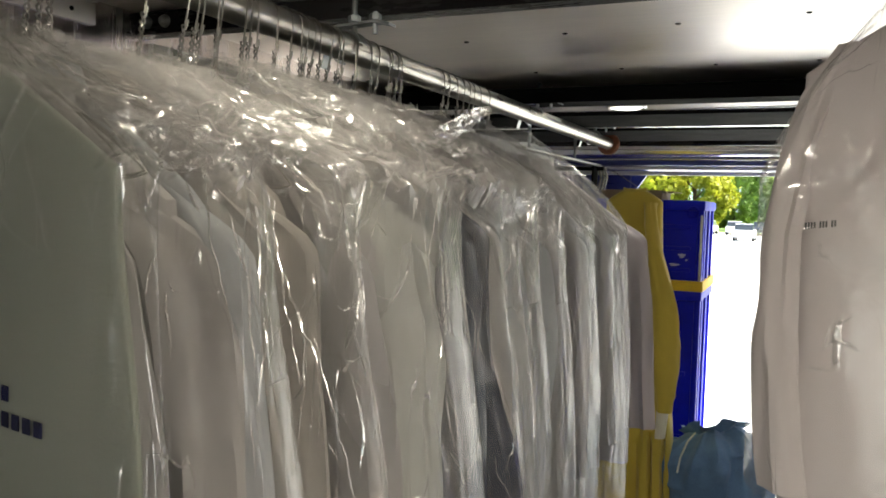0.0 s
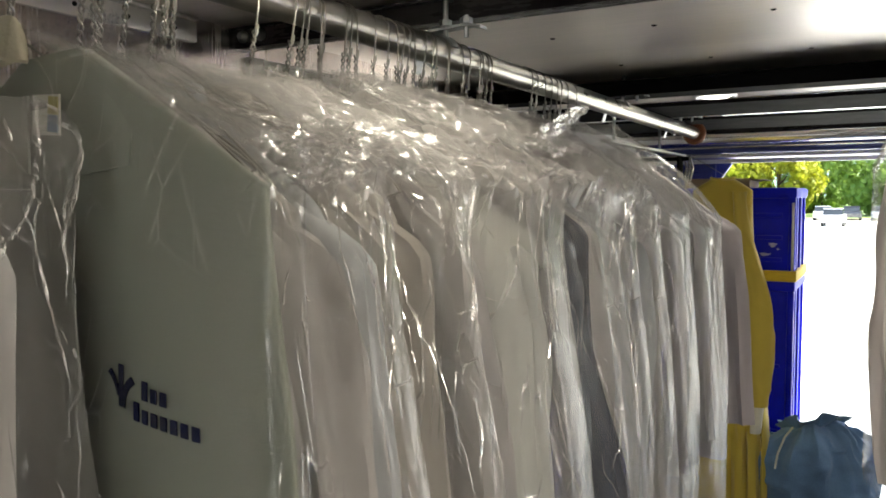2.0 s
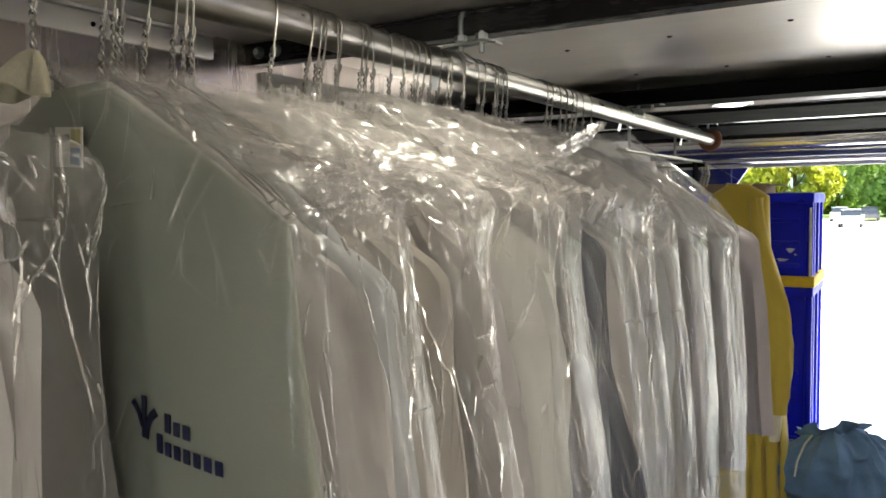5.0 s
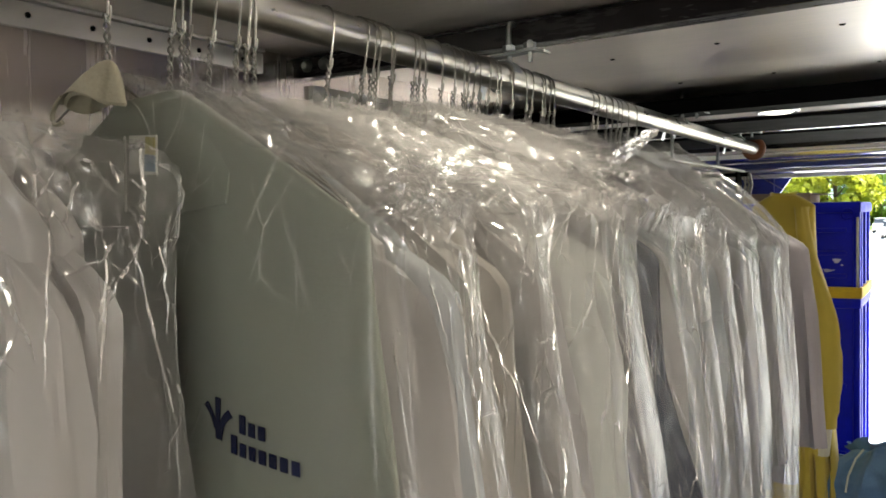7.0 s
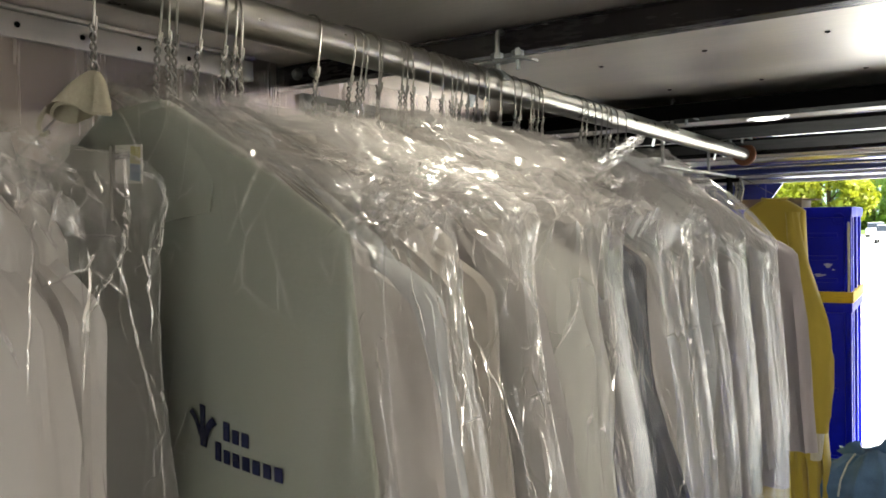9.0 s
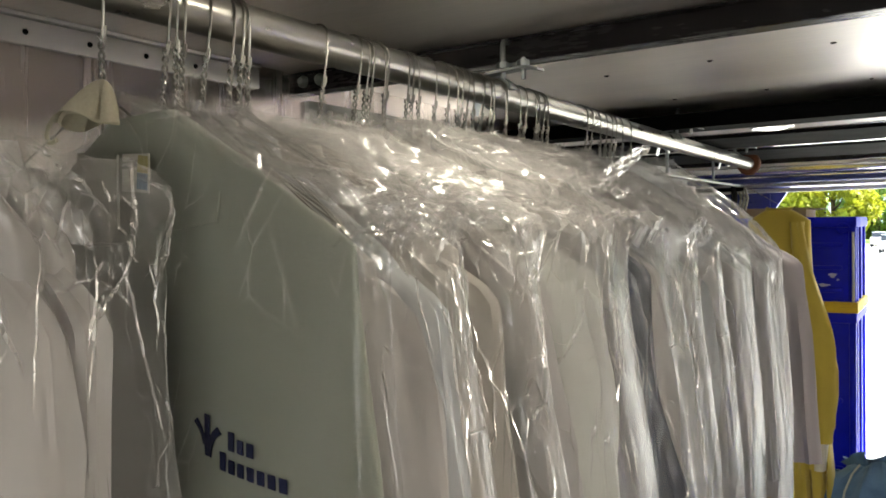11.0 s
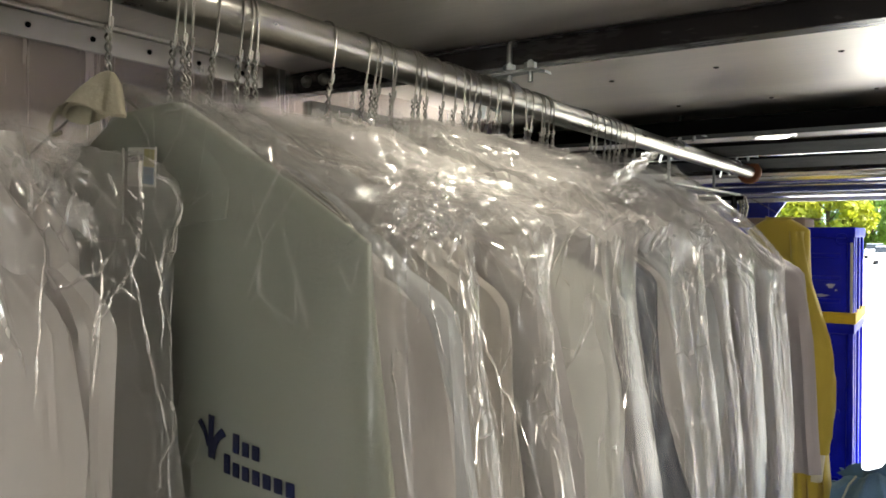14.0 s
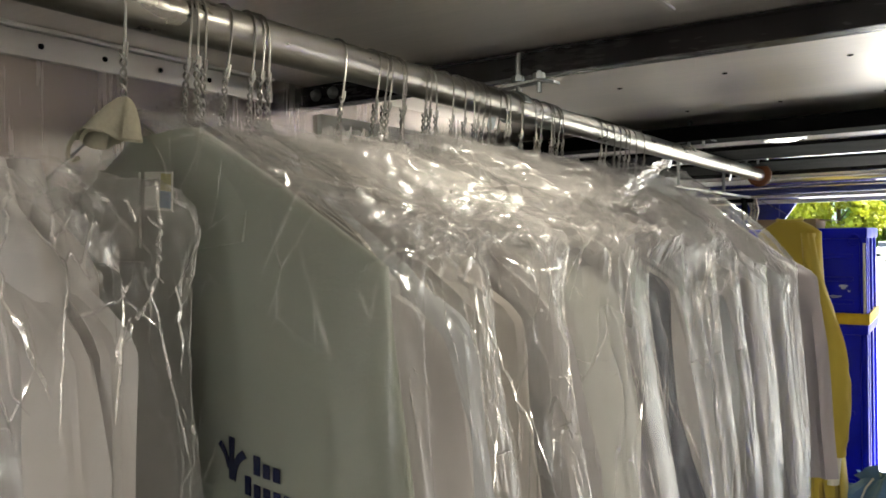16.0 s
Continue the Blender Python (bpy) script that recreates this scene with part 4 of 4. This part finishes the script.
num = bpy.data.curves.new("tag_number", "FONT")
num.body, num.size, num.extrude = "2025436", 0.0075, 0.0002
num.materials.append(BLACK_INK)
num_ob = new("tag_number", num)
num_ob.parent = tagp
num_ob.matrix_local = pose(-0.0115, -0.0162, -0.042, 90, 0, 0)
film_bag(0.454, 0.502, 1.805, 1.688, 55, FILM_TIGHT, 0.272, 0.75, xc=-0.589, amp=0.30, kinks=0.25, folds=0, ridge=0.075, shape=4.5, flare=0.022, turn=-10.0, label="tight clear polythene film over the polo shirt")


# chest print: three leaf shapes and two rows of plain bars
PRINT_X, PRINT_Z = 0.090, -0.255


def on_shirt(x, z):
    """Just in front of the shirt's chest, seen from the print's origin."""
    return -0.0095 + float(polo_folds(x + PRINT_X, z + PRINT_Z))


def blade(p0, p1, width, bend):
    p0, p1 = np.array(p0), np.array(p1)
    d = p1 - p0
    nrm = np.array((-d[1], d[0])) / np.linalg.norm(d)
    rows = []
    for t in np.linspace(0, 1, 9):
        c = p0 + d * t + nrm * bend * math.sin(math.pi * t)
        ww = width * (0.72 + 0.28 * t)
        lo, hi = c - nrm * ww, c + nrm * ww
        rows.append([(q[0], on_shirt(*q) + e, q[1]) for q, e in ((lo, 0), (hi, 0), (hi, 0.0008), (lo, 0.0008))])
    return grid_geo(np.array(rows), True, True)


emblem = part("chest_print", blade((0.002, 0.0), (0.004, 0.030), 0.0036, 0.0), NAVY_INK, polo, "navy printed emblem with rows of bars")
emblem.location = (PRINT_X, 0.0, PRINT_Z)
part("print_leaf", blade((0.006, 0.001), (0.021, 0.021), 0.0036, 0.004), NAVY_INK, emblem)
part("print_leaf", blade((-0.001, 0.008), (-0.013, 0.024), 0.0026, -0.002), NAVY_INK, emblem)
for x0, z0, n_bars in ((0.034, 0.010, 3), (0.022, -0.006, 7)):
    for k in range(n_bars):
        tall = 0.0128 if k == 0 else 0.0092
        xx = x0 + k * 0.0122
        p = [(xx, z0 + tall), (xx + 0.0078, z0 + tall), (xx + 0.0078, z0), (xx, z0)]
        part("print_bar", leaf_of_collar([(a, on_shirt(a, b), b) for a, b in p], 0.0008, 4, 4, 0.0), NAVY_INK, emblem)

# beige cloth cap over the first hanger's neck, with a loop of cord
cap = thing("neck_cover", (-0.612, 0.455, 1.790), "beige canvas cover folded over a hanger neck", "cover")
t = np.linspace(0, 1, 26)[:, None]
th = np.linspace(0, 2 * np.pi, 56, endpoint=False)[None, :]
r = (0.003 + 0.030 * t ** 0.75) * (1 + 0.22 * t * np.cos(3 * th + 0.9) + 0.10 * t * np.cos(5 * th + 2.2))
hang = 0.028 - 0.030 * t ** 1.15 - 0.006 * t * np.cos(2 * th + 0.6)
shell = np.stack([-0.014 * t + r * np.cos(th), 0.48 * r * np.sin(th), hang], -1)
part("cloth", grid_geo(np.concatenate([shell, (shell * np.array((0.93, 0.9, 1.0)) - np.array((0, 0, 0.002)))[::-1]], 0), True), BEIGE_CLOTH, cap)
lap = (th > 3.5) & (th < 5.6)
flap = shell[:, lap[0]] * np.array((1.06, 1.12, 1.0)) + np.array((0.001, -0.001, 0.0005))
part("front_flap", grid_geo(np.concatenate([flap, (flap + np.array((0, 0.002, 0)))[::-1]], 0)), BEIGE_CLOTH, cap)
part("cord_loop", tube([(-0.052 - 0.014 * math.sin(w), -0.008, -0.006 + 0.010 * math.cos(w) - 0.006 * math.sin(w)) for w in np.linspace(0, math.pi, 16)], 0.0018, 8), BEIGE_CLOTH, cap)

# ---- the coat that hangs on the other side of the aisle ----
coat = garment("lab_coat", (0.210, 1.19, 1.945), 0.216, 1.15, C["coat"], 71, "white lab coat with small chest lettering under film", "coat", 0.0, 0.028, 0.10, yaw=0.0, group="", flare=0.015, spread=0.6, reach=0.060, fold=0.022)
for side in (-1, 1):
    q = np.linspace(0, 1, 70)[:, None]
    b = np.linspace(0, 2 * np.pi, 40, endpoint=False)[None, :]
    zz = -0.07 - 0.540 * q + 0.004 * side * np.cos(b) * q
    depth_z = np.array((0.07, 0.13, 0.20, 0.30, 0.42, 0.52, 0.61))
    cx = np.interp(-zz, depth_z, (0.165, 0.197, 0.218, 0.234, 0.235, 0.228, 0.218))
    rx = np.interp(-zz, depth_z, (0.020, 0.022, 0.022, 0.021, 0.023, 0.026, 0.028))
    wave = 0.006 * (ridges(np.cos(b) * 1.4, zz * 3.5, np.sin(b) * 1.4, 131 + side) - 0.4) + 0.003 * rough_noise(np.cos(b) * 2, zz * 16, np.sin(b) * 2, 133)
    part("sleeve", grid_geo(np.stack([side * cx + (rx + wave) * np.cos(b), -0.004 - 0.036 * smooth(0.15, 0.7, q) + (0.020 + wave) * np.sin(b), zz], -1), True, True), C["coat"], coat)
for k in range(11):
    if k not in (4, 8):
        bx, bz = -0.209 + k * 0.0031, -0.291 + 0.0004 * k
        part("chest_bar", leaf_of_collar(((bx, -0.050, bz + 0.0075), (bx + 0.0022, -0.050, bz + 0.0075), (bx + 0.0022, -0.050, bz), (bx, -0.050, bz)), 0.0006, 3, 3, 0), BLACK_INK, coat, "black lettering drawn as plain bars")
film_bag(1.085, 1.29, 1.958, 1.71, 61, FILM, 0.264, 1.34, xc=0.212, amp=0.4, kinks=0.8, folds=18, flare=0.0, ridge=0.10, label="clear polythene bag over the white lab coat")
hk = copy_thing(model, pose(0.181, 1.24, 2.0, 0, 0, 0))
hook_plate = thing("ceiling_hook", (0.181, 1.24, 1.945), "short steel hook under the roof beam", "hook")
part("rod", tube([(0, -0.03, 0.055), (0, 0.03, 0.055)], 0.012, 10), BLACK_STEEL, hook_plate)

# ---- yellow gown at the end of the rail ----
gown = thing("isolation_gown", (-0.62, 3.42, 1.755), "yellow isolation gown with white knitted cuffs on a hanger", "gown")
nv, nu = 80, 80
v = np.linspace(0, 1, nv)[:, None]
a = np.linspace(0, 2 * np.pi, nu, endpoint=False)[None, :]
drop = 1.40 * v ** 1.2
ca, sa = np.cos(a), np.sin(a)
wl = 0.03 + 0.085 * np.clip(drop / 0.05, 0, 1) ** 0.8 + 0.055 * smooth(0.05, 1.2, drop)
x = wl * np.sign(ca) * np.abs(ca) ** 0.65 - 0.005 + 0.03 * smooth(0.3, 1.3, drop)
z = -drop + 0 * a
y = (0.035 + 0.05 * smooth(0, 0.5, drop)) * np.sign(sa) * np.abs(sa) ** 0.8 + 0.045 * ridges(x * 22, z * 0.7, np.sign(sa), 91) * smooth(0.03, 0.5, drop)
part("body", grid_geo(np.stack([x, y, z], -1), True, True), GOWN, gown)
q = np.linspace(0, 1, 50)[:, None]
b = np.linspace(0, 2 * np.pi, 30, endpoint=False)[None, :]
cx = 0.070 + 0.075 * smooth(0, 0.65, q) + 0.010 * q
rx = 0.020 + 0.030 * smooth(0, 0.6, q) - 0.020 * smooth(0.8, 1, q)
zz = -0.055 - 0.845 * q + 0 * b
fold = rough_noise(b * 1.5, zz * 6, 0, 95) * 0.008 + ridges(b, zz * 9, 0, 96) * 0.004
part("sleeve", grid_geo(np.stack([cx + (rx + fold) * np.cos(b), -0.055 + (0.035 + fold) * np.sin(b), zz], -1), True, True), GOWN, gown)
qc = np.linspace(0, 1, 14)[:, None]
cuff = np.stack([0.150 - 0.008 * qc + (0.026 - 0.003 * qc + 0.001 * np.cos(12 * b)) * np.cos(b), -0.055 + 0.026 * np.sin(b) + 0 * qc, -0.893 - 0.115 * qc + 0 * b], -1)
part("cuff", grid_geo(cuff, True, True), CUFF, gown, "white knitted cuff")
part("neckband", tube([(0.045 * math.cos(t), -0.02 - 0.03 * math.sin(t), 0.0 - 0.006 * math.sin(t)) for t in np.linspace(0, math.pi, 14)], 0.006, 8), GOWN, gown)
part("hanger_hook", tube([(0.012, 0, -0.03), (0.012, 0, 0.004), (-0.03, 0, 0.03), (-0.075, -0.04, 0.062), (-0.115, -0.09, 0.085), (-0.140, -0.11, 0.095), (-0.150, -0.115, 0.092)], 0.0016, 6), WIRE, gown)

# ---- stacked blue bins with a yellow strap ----
def blue_bin(z0, z1, y0=4.02, x0=-0.98, x1=-0.405, depth=0.52):
    b = thing("plastic_bin", (x0, y0, z0), "deep blue moulded plastic bin with scuffs and ribs", "bin", "stacked bins")
    w, h = x1 - x0, z1 - z0
    part("body", box(0.012, w - 0.012, 0.012, depth - 0.012, 0.0, h - 0.03, 0.018), BIN_BLUE, b)
    part("rim", box(0, w, 0, depth, h - 0.050, h, 0.012), BIN_BLUE, b)
    for k in range(3):
        zc = h * (0.20 + 0.24 * k)
        part("rib", box(0.05, w - 0.06, 0.002, 0.03, zc, zc + 0.02, 0.006), BIN_BLUE, b)
    for yy in (0.06, 0.22, 0.40):
        part("rib", box(w - 0.03, w - 0.002, yy, yy + 0.035, 0.02, h - 0.04, 0.006), BIN_BLUE, b)
    part("corner_post", box(w - 0.034, w - 0.004, 0.002, 0.04, 0.02, h - 0.045, 0.010), BIN_BLUE, b)
    return b


b1 = blue_bin(0.0, 1.288)
b2 = blue_bin(1.290, 1.720)
w = 0.575
for k, (sx, sz, sw, sh) in enumerate(((0.475, 0.165, 0.032, 0.022), (0.440, 0.120, 0.045, 0.014), (0.497, 0.145, 0.012, 0.008), (0.395, 0.30, 0.018, 0.010))):
    th = np.linspace(0, 2 * np.pi, 14, endpoint=False)
    r = 0.5 + 0.12 * np.sin(3 * th + k) + 0.08 * np.sin(5 * th)
    P = np.array([[(sx + sw * rr * math.cos(t), 0.0105, sz + sh * rr * math.sin(t)) for rr, t in zip(r * f, th)] for f in (0.02, 1.0)])
    part("scuff_mark", grid_geo(P, True), SCUFF, b2, "pale scuff mark")
# light on the bin's front corner, put in as a pale strip
part("lit_corner_strip", box(w - 0.020, w - 0.010, -0.001, 0.004, 0.03, 0.36, 0.001), TAG_AND_LIT_STRIP, b2, "pale strip painted for the bin's lit corner")
th = np.linspace(0, 2 * np.pi, 24, endpoint=False)
part("round_handle", tube([(w - 0.055 + 0.024 * math.cos(t), -0.004, 0.375 + 0.024 * math.sin(t)) for t in np.linspace(0, 2 * np.pi, 20)], 0.004, 8), BIN_BLUE, b2)
strap = thing("ratchet_strap", (-0.98, 4.02, 1.288), "yellow webbing strap tied round the stacked bins", "strap")
part("webbing", box(-0.004, w + 0.004, -0.006, 0.526, -0.002, 0.048, 0.003), YELLOW_STRAP, strap)
card = thing("cardboard_box", (-0.92, 4.08, 1.722), "flat brown cardboard box lying on the bins", "box")
part("carton", box(0, 0.30, 0, 0.3, 0, 0.045, 0.003), CARD, card)
part("flap", box(0.30, 0.36, 0.02, 0.28, 0.036, 0.040, 0.001), CARD, card)

# ---- laundry bag on the floor ----
sack = thing("laundry_sack", (-0.290, 3.58, 0.0), "full blue canvas laundry sack with a drawstring mouth", "laundry bag")
nv, nu = 110, 140
v = np.linspace(0, 1, nv)[:, None]
a = np.linspace(0, 2 * np.pi, nu, endpoint=False)[None, :]
prof_z = np.interp(v, [0, 0.08, 0.55, 0.75, 0.88, 0.95, 1.0], [0.0, 0.02, 0.50, 0.64, 0.695, 0.72, 0.725])
prof_r = np.interp(v, [0, 0.08, 0.30, 0.60, 0.75, 0.86, 0.93, 1.0], [0.15, 0.205, 0.235, 0.240, 0.225, 0.18, 0.13, 0.085])
pl = ridges(np.cos(a) * 4.5, np.sin(a) * 4.5, v * 2.0, 101) * 0.035 * smooth(0.35, 0.8, v) + rough_noise(np.cos(a) * 2.2, np.sin(a) * 2.2, v * 5, 102) * 0.024 + ridges(np.cos(a) * 3.5, np.sin(a) * 3.5, v * 9, 103) * 0.020 * smooth(0.2, 0.6, v)
r = prof_r + pl * smooth(0, 0.1, v)
z = prof_z + 0.035 * rough_noise(np.cos(a) * 2, np.sin(a) * 2, 0.4, 104) * smooth(0.5, 1, v) + 0.05 * np.sin(a + 2.6) * smooth(0.6, 1, v)
part("sack", grid_geo(np.stack([r * np.cos(a), r * np.sin(a) * 0.95, z], -1), True, True), CANVAS, sack)
rows = []
for t in np.linspace(0, 1, 12):
    rr = 0.085 + 0.035 * t + 0.02 * np.sin(7 * a[0] + 1) * t + 0.012 * np.sin(13 * a[0]) * t
    rows.append(np.stack([rr * np.cos(a[0]), rr * np.sin(a[0]), 0.722 + 0.05 * np.sin(a[0] + 2.6) + 0.045 * t + 0.015 * np.sin(5 * a[0]) * t], -1))
part("mouth", grid_geo(np.array(rows), True), CANVAS, sack, "gathered frill at the mouth")
part("drawstring", tube([(-0.06, -0.10, 0.755), (-0.08, -0.17, 0.735), (-0.10, -0.225, 0.68), (-0.105, -0.262, 0.63)], 0.004, 8), CORD, sack, "pale cord end")

# ---- outside: lot, kerb, cars, trees, hill ----
GZ = -0.9
structure("ground", box(-900, 900, -300, 1500, GZ - 0.5, GZ), GROUND, "sunlit pale concrete parking lot", "ground")
structure("kerb", box(-160, 160, 96, 96.4, GZ, GZ + 0.15, 0.02), KERB, "low concrete kerb along the lot", "kerb")
structure("lawn", box(-300, 300, 96.4, 420, GZ, GZ + 0.12), GRASS, "grass bank behind the lot", "lawn")


def far_car(x, y, paint, label, turn=0.0, s=1.0):
    c = thing("parked_car", (x, y, GZ), label, "car", "parked cars", turn=turn)
    prof = [(-2.2, 0.35), (-2.25, 0.75), (-2.1, 0.95), (-1.2, 1.02), (1.25, 1.02), (2.05, 0.88), (2.25, 0.7), (2.2, 0.35)]
    cab = [(-1.75, 1.0), (-1.2, 1.45), (0.35, 1.5), (1.2, 1.0)]
    for nm, pr, wd, mt in (("body", prof, 0.88, paint), ("glasshouse", cab, 0.76, CAR_GLASS)):
        V = [(px, -wd, pz) for px, pz in pr] + [(px, wd, pz) for px, pz in pr]
        n = len(pr)
        F = [list(range(n)), list(range(2 * n - 1, n - 1, -1))] + [[(i + 1) % n, i, i + n, (i + 1) % n + n] for i in range(n)]
        part(nm, (V, F), mt, c, flat=True)
    part("roof", box(-1.25, 0.4, -0.74, 0.74, 1.46, 1.53, 0.03), paint, c)
    for wx in (-1.4, 1.4):
        for wy in (-0.8, 0.8):
            wh = part("wheel", tube([(wx, wy - 0.11, 0.33), (wx, wy - 0.10, 0.33), (wx, wy + 0.10, 0.33), (wx, wy + 0.11, 0.33)], [0.24, 0.33, 0.33, 0.24], 16), TYRE, c)
            part("rim", tube([(wx, wy - 0.115, 0.33), (wx, wy + 0.115, 0.33)], 0.2, 12), CAR_PAINT[1], wh)
    return c


for x, y, p, turn, lab in ((-9.2, 93.5, 0, 88, "white car parked at the edge of the lot"), (-6.3, 93.2, 0, 92, "white car parked at the edge of the lot"), (-3.6, 93.8, 2, 90, "dark car parked at the edge of the lot"),
                           (-0.8, 93.4, 1, 87, "silver car parked at the edge of the lot"), (-12.5, 93.5, 1, 91, "silver car parked at the edge of the lot"), (2.2, 93.4, 2, 90, "dark car parked at the edge of the lot"),
                           (-16.0, 93.5, 0, 90, "white car parked at the edge of the lot"), (-4.3, 76.0, 0, 90, "white car standing in the open lot")):
    far_car(x, y, CAR_PAINT[p], lab, turn)


def tree(x, y, height, spread, leaf, seed, label):
    rs = np.random.RandomState(seed)
    tr = thing("tree", (x, y, GZ + 0.1), label, "tree", "trees behind the lot")
    trunk = [(0, 0, 0), (0.1, 0.05, height * 0.2), (-0.05, 0.1, height * 0.45), (0.1, 0, height * 0.8)]
    part("trunk", tube(trunk, [0.42, 0.34, 0.24, 0.06], 10), BARK, tr)
    limbs = []
    for k in range(9):
        a = k * 2.4 + rs.rand()
        h0 = height * (0.22 + 0.06 * k)
        L = spread * (0.9 - 0.06 * k)
        limbs.append(tube([(0, 0, h0), (0.45 * L * math.cos(a), 0.45 * L * math.sin(a), h0 + 0.18 * L), (0.9 * L * math.cos(a), 0.9 * L * math.sin(a), h0 + 0.5 * L)], [0.16, 0.10, 0.03], 6))
    part("limbs", joined(*limbs), BARK, tr)
    clumps = []
    for k in range(60):
        a, hh = rs.rand() * 6.283, rs.rand()
        rad = spread * (math.sin(math.pi * (0.12 + 0.80 * hh)) ** 0.7) * (0.55 + 0.5 * rs.rand())
        clumps.append((rad * math.cos(a), rad * math.sin(a), height * (0.03 + 0.95 * hh), spread * (0.20 + 0.16 * rs.rand())))
    V, F = [], []
    for cx_, cy_, cz_, cr in clumps:
        for _ in range(130):
            d = rs.normal(size=3)
            d /= np.linalg.norm(d)
            p = np.array((cx_, cy_, cz_)) + d * cr * (0.6 + 0.5 * rs.rand())
            u = np.cross(d + rs.normal(size=3) * 0.5, rs.normal(size=3))
            u /= np.linalg.norm(u) + 1e-9
            w_ = np.cross(u, d + rs.normal(size=3) * 0.4)
            w_ /= np.linalg.norm(w_) + 1e-9
            ss = 0.22 + 0.26 * rs.rand()
            k0 = len(V)
            V += [tuple(p - u * ss), tuple(p - w_ * ss * 0.6), tuple(p + u * ss), tuple(p + w_ * ss * 0.6)]
            F.append([k0, k0 + 1, k0 + 2, k0 + 3])
    part("crown", (V, F), leaf, tr, flat=True)


for k, (x, y, h, sp, lf) in enumerate(((-9.0, 126, 11, 4.5, 1), (-27, 118, 13, 6.2, 0), (-19.5, 114, 14, 6.0, 0), (-13.5, 117, 12, 4.8, 0), (-33, 124, 15, 6.5, 1), (-0.5, 112, 14, 5.6, 1), (6.5, 118, 14, 6.0, 1), (-41, 120, 13, 6.0, 0), (-23, 128, 15, 6.5, 1), (13, 120, 13, 6, 1))):
    tree(x, y, h, sp, LEAF[lf], 200 + k, "leafy yellow-green tree behind the lot" if lf == 0 else "leafy green tree behind the lot")
xs = np.linspace(-420, 420, 90)
top = 26 + 9 * rough_noise(xs / 60, 0, 0, 300) + 3 * rough_noise(xs / 9, 0, 0, 301)
P = np.array([[(x, 400 + 60 * t, GZ + h * math.sin(t * math.pi / 2)) for x, h in zip(xs, top)] for t in np.linspace(0, 1, 10)])
structure("backdrop_hill", grid_geo(P), HILL, "hazy wooded hill in the distance", "hill", flat=False)
